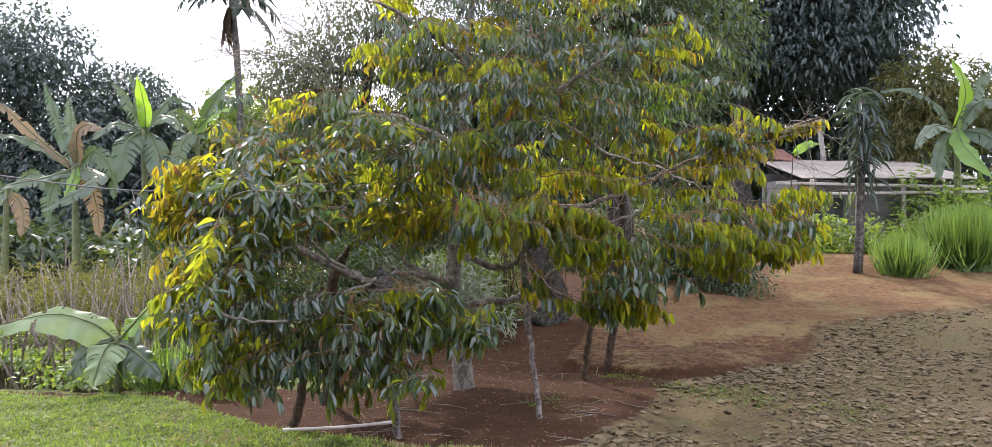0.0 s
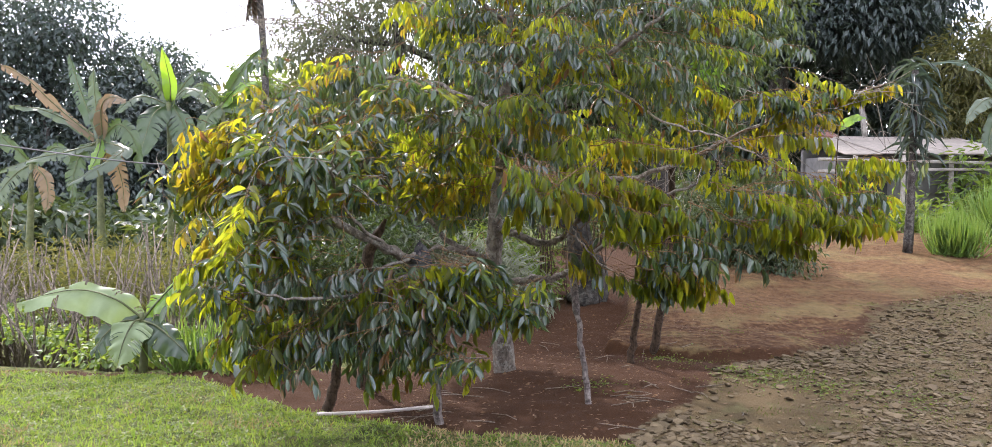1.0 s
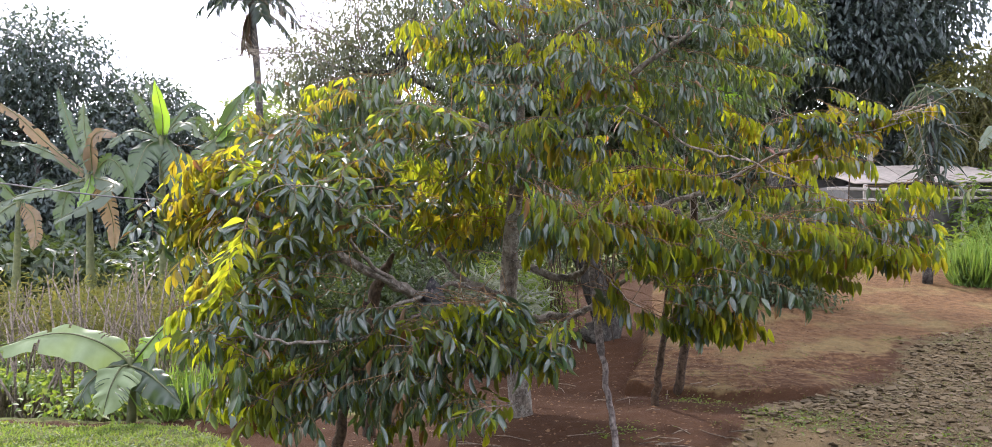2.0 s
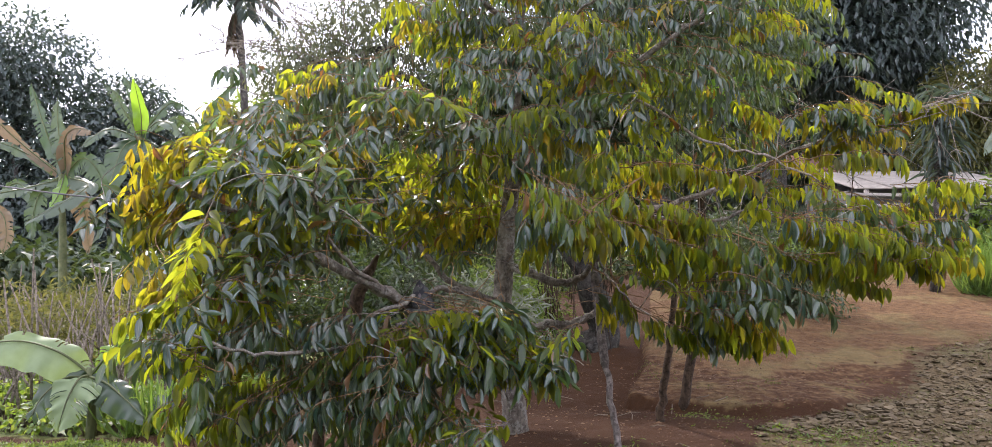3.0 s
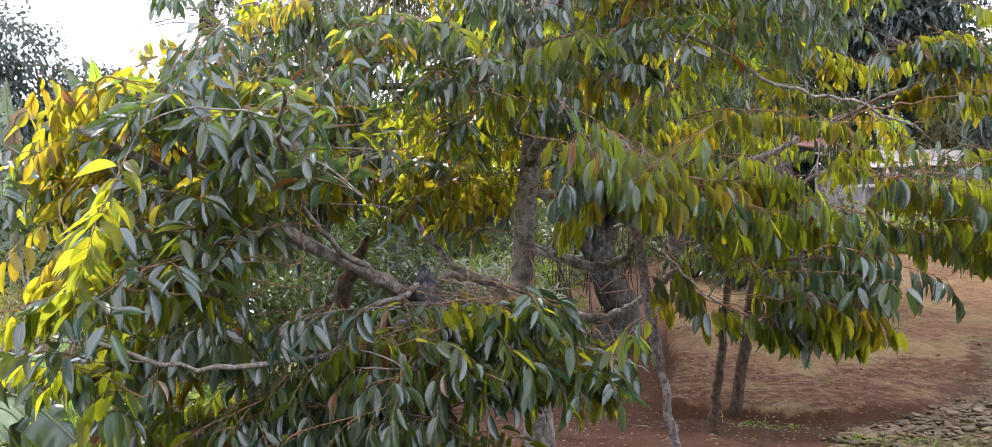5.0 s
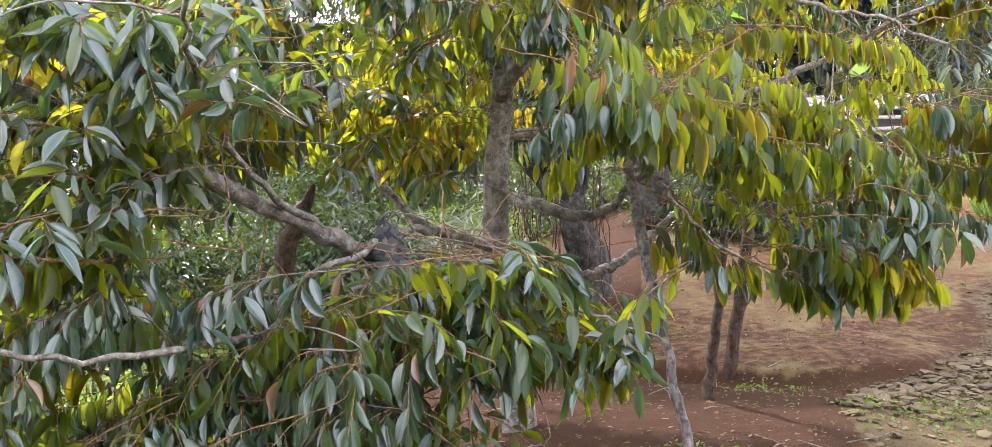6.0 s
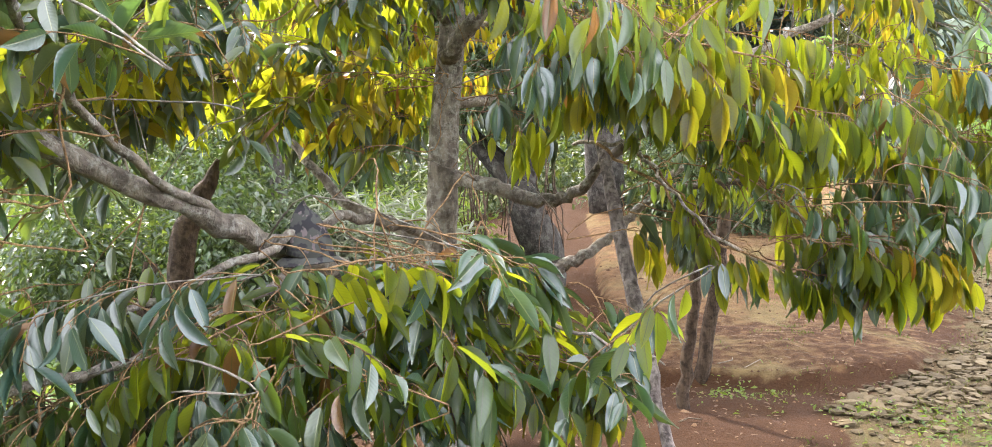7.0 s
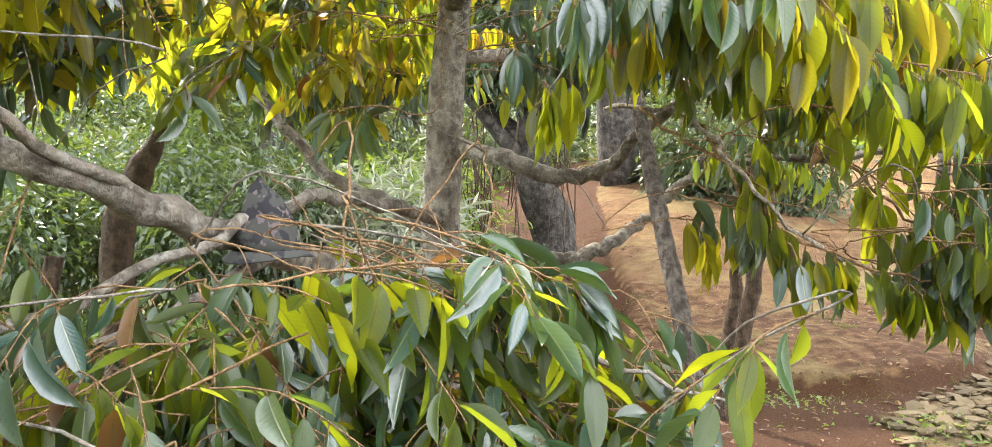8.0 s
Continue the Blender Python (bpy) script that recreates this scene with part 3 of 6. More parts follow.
# curtain beside and before the trunk
clump((-1.35, 7.4, 1.72), (0.50, 0.45, 0.24), 57, 0.35)
clump((-2.0, 7.5, 1.95), (0.5, 0.6, 0.35), 38, 0.35)
clump((-0.8, 7.1, 2.35), (0.65, 0.55, 0.35), 40, 0.35)
clump((-0.75, 8.9, 1.85), (0.45, 0.45, 0.26), 26, 0.6)
clump((-1.8, 7.7, 2.5), (0.55, 0.60, 0.35), 35, 0.3)
clump((-1.9, 8.7, 2.2), (0.6, 0.7, 0.4), 32, 0.4)
clump((-1.6, 9.2, 1.75), (0.5, 0.5, 0.25), 18, 0.5)
clump((-0.15, 7.2, 1.70), (0.22, 0.20, 0.13), 15, 0.35)
clump((0.0, 7.55, 2.1), (0.40, 0.40, 0.28), 28, 0.35)
clump((-1.35, 7.05, 1.60), (0.48, 0.30, 0.16), 35, 0.4)
clump((-0.9, 7.7, 1.66), (0.30, 0.30, 0.12), 22, 0.7)
clump((-1.05, 8.7, 2.0), (0.40, 0.40, 0.3), 34, 0.5)
clump((-1.0, 7.6, 1.42), (0.5, 0.4, 0.10), 19, 0.6)
clump((-1.9, 7.3, 1.45), (0.4, 0.5, 0.14), 22, 0.2)
clump((0.86, 7.52, 1.51), (0.3, 0.3, 0.10), 11, 0.5)
clump((-0.95, 9.3, 1.55), (0.5, 0.35, 0.16), 18, 0.9)
clump((-0.2, 7.5, 1.62), (0.2, 0.25, 0.10), 9, 0.7)
clump((0.3, 7.6, 1.55), (0.3, 0.25, 0.12), 14, 0.6)
# front sprays
clump((-0.45, 6.58, 1.10), (0.30, 0.16, 0.05), 34, 0.05, (1, -0.5, 0))
clump((-0.13, 6.60, 0.82), (0.16, 0.13, 0.06), 30, 0.1, (1, -0.35, -0.25))
clump((-0.46, 6.52, 0.84), (0.24, 0.14, 0.07), 28, 0.08, (0.5, -0.9, -0.25))
clump((-0.75, 6.45, 0.92), (0.22, 0.16, 0.08), 22, 0.1, (0.2, -1, -0.2))
# spray that reaches out over the open middle
clump((-0.10, 6.55, 1.62), (0.15, 0.12, 0.07), 26, 0.4, (0.3, -1, -0.1))
clump((0.02, 6.68, 1.70), (0.18, 0.12, 0.06), 14, 0.5, (0.6, -0.8, -0.1))
clump((0.42, 7.3, 1.74), (0.30, 0.14, 0.06), 13, 0.6, (0.7, -0.7, -0.1))
clump((0.85, 7.35, 1.66), (0.22, 0.14, 0.06), 9, 0.5, (0.9, -0.5, -0.1))
# side of the stony track
clump((0.24, 7.22, 1.62), (0.22, 0.18, 0.08), 12, 0.5)
clump((0.55, 7.45, 1.55), (0.30, 0.32, 0.16), 15, 0.35)
clump((0.60, 7.34, 1.02), (0.26, 0.10, 0.06), 9, 0.15, (1, -0.2, -0.2))
clump((1.02, 7.34, 0.96), (0.28, 0.10, 0.05), 10, 0.1, (1, -0.1, -0.2))
clump((0.86, 7.15, 1.42), (0.38, 0.30, 0.18), 23, 0.1)
clump((1.18, 7.20, 1.19), (0.42, 0.32, 0.14), 26, 0.05)
clump((1.83, 7.32, 1.50), (0.45, 0.40, 0.22), 54, 0.05)
clump((2.20, 7.43, 1.42), (0.35, 0.35, 0.12), 32, 0.0)
clump((2.50, 7.52, 1.58), (0.30, 0.35, 0.2), 46, 0.05)
clump((2.02, 7.80, 1.65), (0.4, 0.4, 0.14), 27, 0.1)
clump((1.3, 9.35, 2.0), (0.60, 0.40, 0.30), 30, 0.4)
clump((2.25, 7.85, 2.36), (0.55, 0.25, 0.12), 26, 0.8, (1, -0.4, 0))
clump((1.9, 9.25, 2.15), (0.5, 0.3, 0.2), 22, 0.7)
clump((2.1, 9.3, 1.9), (0.4, 0.35, 0.25), 20, 0.3)
clump((0.6, 7.5, 1.12), (0.28, 0.2, 0.12), 12, 0.6)
clump((1.09, 7.25, 1.05), (0.36, 0.25, 0.12), 20, 0.4)
clump((0.85, 8.2, 1.25), (0.3, 0.25, 0.15), 12, 0.5)
clump((2.72, 8.08, 1.75), (0.35, 0.4, 0.22), 30, 0.2)
clump((0.75, 8.6, 1.95), (0.45, 0.4, 0.22), 20, 0.5)
clump((1.37, 7.90, 1.84), (0.45, 0.4, 0.22), 30, 0.3)
clump((1.45, 8.7, 2.45), (0.5, 0.4, 0.25), 26, 0.4)
# hanging clumps behind the trunk, thickened to shade its foot from the sun
clump((-1.2, 9.9, 2.0), (0.6, 0.5, 0.3), 62, 0.2)
clump((-0.75, 9.7, 1.7), (0.4, 0.35, 0.25), 44, 0.3)
# upper crown
clump((1.0, 8.0, 2.75), (0.75, 0.70, 0.42), 52, 0.3)
clump((1.75, 8.3, 3.0), (0.55, 0.6, 0.5), 40, 0.35)
clump((0.1, 7.5, 2.75), (0.65, 0.60, 0.42), 50, 0.3)
clump((-0.25, 7.9, 3.3), (0.85, 0.85, 0.42), 56, 0.25)
clump((-0.8, 8.0, 3.0), (0.45, 0.6, 0.4), 30, 0.2)
clump((0.9, 8.3, 3.6), (0.85, 0.8, 0.5), 54, 0.3)
clump((-0.1, 8.3, 4.3), (0.95, 0.85, 0.55), 60, 0.3)
clump((-1.0, 9.4, 2.5), (0.75, 0.60, 0.40), 36, 0.8)
clump((0.2, 9.9, 2.15), (0.65, 0.55, 0.35), 32, 0.8)
clump((1.2, 9.3, 2.8), (0.7, 0.6, 0.45), 32, 0.5)
# three back clumps, mostly unseen, added to shade the soil
clump((-0.6, 9.4, 3.1), (0.6, 0.6, 0.4), 24, 0.3)
clump((0.3, 9.4, 3.2), (0.8, 0.6, 0.45), 34, 0.4)
clump((-0.3, 9.0, 3.9), (0.8, 0.6, 0.5), 34, 0.3)


OPEN = [  # open spaces under the limbs: round the leaning pole, the trunk, the lower limb and the cap
    ((-0.10, 6.95, 0.3), (0.20, 8.0, 1.30)), ((1.0, 7.55, 1.86), (1.8, 8.7, 2.3)), ((0.42, 6.95, 1.04), (0.74, 8.2, 1.36)), ((-0.66, 6.9, 1.05), (-0.28, 8.5, 2.0)), ((-0.75, 5.6, 1.24), (-0.36, 7.0, 2.1)), ((-0.3, 7.7, 0.7), (0.75, 8.6, 1.2)),
    ((-1.5, 5.5, 1.16), (-0.5, 7.35, 1.62)), ((-1.0, 5.4, 1.6), (-0.5, 7.2, 2.1)), ((-1.4, 7.5, 0.3), (-0.4, 8.6, 1.4))]


def in_open(p):
    return np.any([np.all((p > vec(*lo)) & (p < vec(*hi)), axis=-1) for lo, hi in OPEN], axis=0)


def line_at(c, run, s):
    """Points and directions along a polyline at the lengths s."""
    s = np.atleast_1d(s)
    p = np.stack([np.interp(s, run, c[:, a]) for a in range(3)], axis=1)
    t = unit(np.gradient(c, axis=0))
    return p, unit(np.stack([np.interp(s, run, t[:, a]) for a in range(3)], axis=1))


def run_of(c):
    return np.concatenate([[0], np.cumsum(np.linalg.norm(np.diff(c, axis=0), axis=1))])


def habit(tip):
    """How the leaves of a spray hang and how dim they are, as shade or backlight falls on their place in the crown:
    hang, spread of hang, share of dim sprays, spacing.
    """
    if tip[1] < 7.0 and tip[0] > -0.85 and tip[2] < 1.2:
        return 0.50, 0.34, 0.55, 1.0              # low front sprays, spread out
    if tip[0] < -0.7 and tip[2] < 1.15:
        return 0.78, 0.16, 0.80, 0.95              # shaded low curtain
    if tip[0] < -0.55 and tip[1] < 7.9 and tip[2] < 2.4:
        return 0.40, 0.28, 0.85, 1.0               # outer sprays that shine in the sky's light
    if tip[0] > 1.6 and tip[1] < 8.6 and tip[2] < 1.9:
        return 0.86, 0.10, 0.42, 1.0               # dark end of the side towards the track
    if tip[2] < 2.2:
        return 0.90, 0.08, 0.27, 1.0               # hanging fans inside the crown
    return 0.74, 0.18, 0.68, 1.0                   # upper crown


def grow_durian():
    g = np.random.default_rng(5)
    tree = thing("durian_tree", on_land(-0.30, 8.61), "durian tree with drooping olive leaves, its limbs propped on poles", "tree")
    line = smooth_line(TRUNK, 8)
    v, f = tube(line, [0.105, 0.088, 0.078, 0.073, 0.068, 0.06, 0.05, 0.04, 0.025, 0.012], 14, 0.03, 3)
    hang("trunk", mesh_of("trunk", v, f, m_bark), tree, "grey lichen-spotted bark")
    nodes, sizes = [line[10:]], [np.linspace(0.07, 0.012, len(line) - 10)]
    for i, (pts, r0, r1) in enumerate(BOUGHS):
        c = smooth_line(pts, 6)
        c[1:-1] += g.normal(0, 0.009, (len(c) - 2, 3))
        v, f = tube(c, [r0 * 1.05, r0 * 0.86, 0.45 * (r0 + r1), r1], 10 if r0 > 0.02 else 7, 0.09, i)
        hang("limb", mesh_of("limb", v, f, m_limb if i in (6, 7, 8) else m_bark if r0 > 0.012 else m_twig), tree)
        nodes.append(c[4:])
        sizes.append(np.linspace(r0, r1, len(c))[4:])
    nodes, sizes = np.vstack(nodes), np.concatenate(sizes)
    axis = vec(-0.35, 8.55, 0)
    twigs, stems = Heap(), Heap()
    base, way, face, size, tone, dimness = [], [], [], [], [], []
    roots = []
    for c, r, k, gold, heading in CLUMPS:
        k = max(3, round((0.54 if c[2] > 2.2 else 0.36 if c[1] > 8.6 else 0.22 if c[0] > 0.1 and c[1] < 8 and c[2] > 1.2 else 0.32) * k))
        q = unit(g.normal(size=(k, 3))) * (g.random((k, 1)) ** 0.4)
        tips = vec(*c) + q * vec(*r)
        tips = tips[~in_open(tips) & (np.linalg.norm(tips - vec(-0.65, 5.06, 1.45), axis=1) > 1.15)]
        lead = unit((vec(*c) - axis) * vec(1, 1, 0)) if heading is None else unit(vec(*heading))
        lead = unit(lead + g.normal(0, 0.15, 3) * vec(1, 1, 0))
        roots += [(p, gold, lead) for p in tips]
    order = sorted(range(len(roots)), key=lambda i: np.min(np.linalg.norm(nodes - roots[i][0], axis=1)))
    for i in order:
        tip, gold, lead = roots[i]
        head = unit(lead + g.normal(0, 0.6, 3) * vec(1, 1, 0.45))
        long = g.uniform(0.34, 0.58)
        p = tip - head * long + vec(0, 0, g.uniform(0.02, 0.12))
        out = (p - axis) * vec(1, 1, 0)
        dist = np.linalg.norm(nodes - p, axis=1)
        inner = np.linalg.norm((nodes - axis)[:, :2], axis=1) - np.linalg.norm(out)
        j = int(np.argmin(dist + 0.7 * np.clip(inner + 0.05, 0, 9) + 0.25 * np.clip(nodes[:, 2] - p[2], 0, 9)))
        start = nodes[j]
        span = p - start
        d = np.linalg.norm(span)
        bow = start + 0.5 * span + vec(0, 0, 0.09 * d) + g.normal(0, 0.03 * d, 3)
        c = smooth_line([start, bow, p, p + 0.5 * (tip - p) + vec(0, 0, 0.05 * long), tip], 4)
        c[1:] += g.normal(0, 0.0025, (len(c) - 1, 3))
        r0 = min(sizes[j] * 0.6, 0.0024 + 0.0042 * d)
        v, f = tube(c, [r0, 0.45 * r0 + 0.0012, 0.0026, 0.0013], 5)
        (stems if d > 0.3 else twigs).add(v, f)
        nodes = np.vstack([nodes, c[3:9]])
        sizes = np.concatenate([sizes, np.linspace(r0, 0.003, 6)])
        run = run_of(c)
        first = max(run[-1] - long, 0.2 * run[-1])
        # old is the share of sprays coloured dim, as in shade
        hang_mean, hang_spread, old, gap = habit(tip)
        h_spray = np.clip(g.normal(hang_mean, 0.12), 0.1, 1.0)
        spray_dim = g.beta(4.0, 1.5) if g.random() < old else g.beta(1.6, 4.0)
        golden = float(g.random() < gold * (0.2 if tip[2] > 2.35 and tip[0] < 2.0 else 0.65 if tip[0] < -1.9 or tip[0] > 2.0 else 0.42)) * g.uniform(0.35, 0.9)
        spray_dim = spray_dim * 0.4 if golden else spray_dim
        # side twigs in two ranks, shorter towards the tip, that sag at their ends
        lines = [(c, run, max(first, run[-1] - 0.4 * long))]
        s, side = first + g.uniform(0, 0.05), g.choice([-1, 1])
        while s < run[-1] - 0.03:
            o, t = line_at(c, run, s)
            o, t = o[0], t[0]
            across = unit(np.cross(t, vec(0, 0, 1)))
            ln = g.uniform(0.10, 0.28) * (1.15 - 0.6 * (s - first) / max(run[-1] - first, 0.1))
            w = unit(t * g.uniform(0.5, 0.9) + across * side * g.uniform(0.6, 1.0) + vec(0, 0, g.uniform(-0.25, 0.1)))
            if in_open(o + w * ln):
                s, side = s + 0.08, -side
                continue
            sag = g.uniform(0.0, 0.09)
            cc = smooth_line([o, o + w * 0.5 * ln + vec(0, 0, 0.004), o + w * ln - vec(0, 0, sag)], 3)
            v, f = tube(cc, [0.0019, 0.0015, 0.001], 4)
            twigs.add(v, f)
            lines.append((cc, run_of(cc), 0.025))
            side = -side
            s += g.uniform(0.065, 0.13)
        for cc, rr, s0 in lines:
            n = int((rr[-1] - s0) / (0.026 * gap)) + 1
            s = np.clip(s0 + (np.arange(n) + g.uniform(-0.3, 0.3, n)) * 0.026 * gap, 0, rr[-1])
            if hang_mean > 0.84:                   # bunches that hang from the ends of the twigs
                s = s0 + (rr[-1] - s0) * np.linspace(0, 1, n) ** 0.5
            o, t = line_at(cc, rr, s)
            across = unit(np.cross(t, vec(0, 0, 1)))
            side = ((np.arange(n) % 2) * 2 - 1)[:, None] * g.choice([-1, 1])
            h = np.clip(g.normal(h_spray, hang_spread, (n, 1)), 0.05, 1.0)
            w = t * 0.6 * (1.1 - h) + across * side * (0.85 - 0.7 * h) + vec(0, 0, -1) * (0.12 + 1.25 * h) + g.normal(0, 0.20, (n, 3))
            up = vec(0, 0, 1) * (1.05 - h) + unit(t * 0.6 + head * 0.8 + across * side * 0.45) * h + g.normal(0, 0.5, (n, 3))
            base.append(o)
            way.append(w)
            face.append(up)
            size.append(g.normal((0.104 if tip[2] > 0.95 else 0.094) if tip[0] < -0.6 else 0.11 if tip[1] < 7.9 and tip[2] < 2.2 else 0.088 if tip[1] > 8.6 else 0.098, 0.018, n) * (0.9 if tip[2] > 2.5 else 1.0))
            tone.append(np.full(n, golden))
            dimness.append(np.full(n, spray_dim))
    # rows of bright leaves, coloured as if backlit, that hang straight down from thin twigs
    for points, first, gold, step in FRINGES:
        c = smooth_line(points, 6)
        run = run_of(c)
        s = np.arange(first * run[-1], run[-1], step)
        n = len(s)
        o, t = line_at(c, run, s + g.uniform(-0.4, 0.4, n) * step)
        base.append(o + g.normal(0, 0.012, (n, 3)))
        way.append(vec(0, 0, -1) + 0.12 * t + g.normal(0, 0.13, (n, 3)))
        face.append(np.stack([g.normal(0, 0.7, n), -np.ones(n), g.normal(0.1, 0.15, n)], axis=1))
        size.append(g.normal(0.112, 0.016, n))
        tone.append(np.where(g.random(n) < gold, g.uniform(0.3, 0.9, n), 0.0))
        dimness.append(np.where(g.random(n) < 0.14, 0.9, g.uniform(0.0, 0.3, n)))
    base, way, face = np.vstack(base), np.vstack(way), np.vstack(face)
    size, tone, dimness = np.clip(np.concatenate(size), 0.065, 0.16), np.concatenate(tone), np.concatenate(dimness)
    tone = np.clip(tone * g.uniform(0.5, 1.0, len(tone)) + 0.26 * g.random(len(tone)), 0, 1)
    hang("twig_work", twigs.mesh("twig_work", m_twig), tree, "thin orange-brown leafy twigs", "stuff")
    hang("stem_work", stems.mesh("stem_work", m_bark), tree, "thin grey side branches", "stuff")
    ok = (base[:, 2] > land(base[:, 0], base[:, 1]) + 0.16)
    ok &= ~in_open(base) | (g.random(len(base)) < 0.08)
    walkway = smooth_line([(-0.1, 0.2, 1.75), (-0.42, 1.6, 1.64), (-0.7, 3.3, 1.5), (-0.68, 4.4, 1.5), (-0.65, 5.06, 1.5)], 8)
    for q in walkway:
        ok &= np.linalg.norm(base - q, axis=1) > 1.0
    base, way, face, size, tone, dimness = base[ok], way[ok], face[ok], size[ok], tone[ok], dimness[ok]
    wide = size * np.where(dimness < 0.45, g.uniform(0.15, 0.19, len(size)), g.uniform(0.132, 0.165, len(size)))
    axes = axes_of(way, face, size, wide)
    base = base + unit(way) * 0.016
    bends = ((0.09, 0.06, 0.016), (0.15, 0.11, 0.02), (0.06, -0.03, 0.02), (0.20, 0.03, 0.02))
    near_shapes = [leaf_shape(LONG_LEAF, fo, cu, wv) for fo, cu, wv in bends]
    far_shapes = [leaf_shape(PLAIN_LEAF, fo, cu, wv) for fo, cu, wv in bends]
    # thin leaf stalks
    stalk = leaf_shape([(0.0, 1.0), (1.0, 1.0)], 0.0, 0.0, 0.0, 2)
    close = (base[:, 1] < 8.2) & (base[:, 2] < 2.4)
    for turn in (0, 1):
        b, w, f = base[close], way[close], face[close]
        side = np.cross(unit(w), unit(f)) if turn else f
        hang("leaf_stalk_work", leaf_mesh("leaf_stalk_work", stalk, axes_of(w, side, np.full(len(b), -0.02), np.full(len(b), 0.0011)), b + unit(w) * 0.002, m_twig), tree, "", "stuff")
    # dead bare twigs along the long pale branch
    bare = Heap()
    line = smooth_line(BOUGHS[6][0], 6)
    for _ in range(44):
        q = line[int(g.uniform(0.3, 0.95) * (len(line) - 1))]
        d = unit(vec(g.normal(0, 0.7), g.normal(-0.5, 0.5), g.normal(-0.1, 0.5)))
        ln = g.uniform(0.2, 0.75)
        mid = q + d * ln * 0.5 + g.normal(0, 0.03, 3)
        v, f = tube([q, mid, q + d * ln + g.normal(0, 0.06, 3)], [0.0045, 0.0032, 0.0015], 4)
        bare.add(v, f)
        for _ in range(3):
            e = mid + unit(d + g.normal(0, 0.6, 3)) * g.uniform(0.08, 0.25)
            v, f = tube([mid, 0.5 * (mid + e) + g.normal(0, 0.012, 3), e], [0.0026, 0.002, 0.001], 4)
            bare.add(v, f)
    hang("bare_twig_work", bare.mesh("bare_twig_work", m_limb), tree, "bare grey dead twigs", "stuff")
    # the nearest leaves hang singly, on the front sprays
    near = np.where((base[:, 1] < 6.95) & (base[:, 0] > -0.75) & (base[:, 2] < 1.1))[0]
    near = near[np.argsort(base[near, 1])][:300]
    single = np.zeros(len(base), bool)
    single[near] = True
    kind = g.integers(0, 4, len(base))
    for k in range(4):
        for m, shape in (((kind == k) & ~single & close, near_shapes[k]), ((kind == k) & ~single & ~close, far_shapes[k])):
            hang("crown", leaf_mesh("crown", shape, axes[m], base[m], m_leaf, tone[m], dimness[m]), tree, "long drooping leaves, olive gold and dark green", "stuff")
        one = leaf_mesh("leaf", near_shapes[k], np.eye(3)[None] * vec(0.145, 1, 1), np.zeros((1, 3)), m_leaf_one, np.array([0.1]), np.array([0.5]))
        for i in near[kind[near] == k]:
            ob = new("leaf", one)
            y, z = unit(axes[i][:, 1]), unit(axes[i][:, 2])
            rot = Matrix((tuple(np.cross(y, z)), tuple(y), tuple(z))).transposed()
            ob.parent = tree
            ob.matrix_parent_inverse = tree.matrix_basis.inverted()
            ob.matrix_basis = Matrix.LocRotScale(Vector(base[i]), rot, Vector((size[i],) * 3))


grow_durian()


# ---- props, pipe and cloth under the tree ----
def pole(name, pts, radii, label, material=None, seed=0, cap=True):
    ob = thing(name, tuple(pts[0]), label, "prop pole", "poles propping the durian limbs")
    c = smooth_line(pts, 6)
    c[1:-1] += np.random.default_rng(seed).normal(0, 0.005, (len(c) - 2, 3))
    v, f = tube(c, radii, 10, 0.035, seed)
    hang("shaft", mesh_of("shaft", v, f, material or m_pole), ob)
    return ob


leaning = pole("prop_pole", [(0.38, 7.36, -0.13), (0.335, 7.5, 0.26), (0.29, 7.64, 0.6), (0.265, 7.76, 0.85)], [0.026, 0.024, 0.022, 0.014],
               "weathered split grey pole leaning under a limb", seed=1)
c = smooth_line([(0.285, 7.64, 0.60), (0.275, 7.68, 0.72), (0.255, 7.83, 1.0), (0.237, 7.97, 1.28), (0.22, 8.08, 1.52)], 7)
v, f = tube(c, [0.006, 0.031, 0.030, 0.028, 0.026, 0.024], 10, 0.08, 7)
hang("upper_timber", mesh_of("upper_timber", v, f, m_pole), leaning, "thicker grey timber with a dark pointed foot")
pole("prop_pole", [(-0.73, 6.80, -0.08), (-0.77, 6.8, 0.33), (-0.81, 6.82, 0.6), (-0.84, 6.86, 0.86)], [0.034, 0.032, 0.028, 0.022], "short weathered grey prop pole standing in the soil", seed=2)
pole("prop_pole", [(0.86, 8.93, -0.08), (0.90, 8.93, 0.3), (0.95, 8.93, 0.6), (1.0, 8.9, 1.2)], [0.036, 0.033, 0.029, 0.022], "brown upright prop post standing in red soil", m_post, seed=3)
pole("prop_pole", [(1.16, 9.45, -0.05), (1.23, 9.42, 0.5), (1.29, 9.4, 0.92), (1.31, 9.4, 1.4), (1.3, 9.35, 2.0)], [0.046, 0.041, 0.038, 0.037, 0.03], "thick brown post standing beside the trodden path", m_post, seed=4)
pole("prop_pole", [(-1.48, 7.92, -0.1), (-1.46, 7.9, 0.6), (-1.43, 7.9, 1.05), (-1.36, 7.9, 1.24), (-1.28, 7.9, 1.40)], [0.05, 0.05, 0.05, 0.045, 0.012], "splintered dead stump post beside a limb", m_post, seed=5)
pole("prop_pole", [(-1.62, 7.05, -0.06), (-1.55, 7.1, 0.2), (-1.5, 7.15, 0.5), (-1.38, 7.2, 1.1)], [0.045, 0.04, 0.03, 0.02], "short brown prop leaning in the leaf shade", m_post, seed=6)

pipe = thing("pipe", (-1.6, 6.84, 0.03), "pale plastic pipe lying along the lawn edge", "pipe")
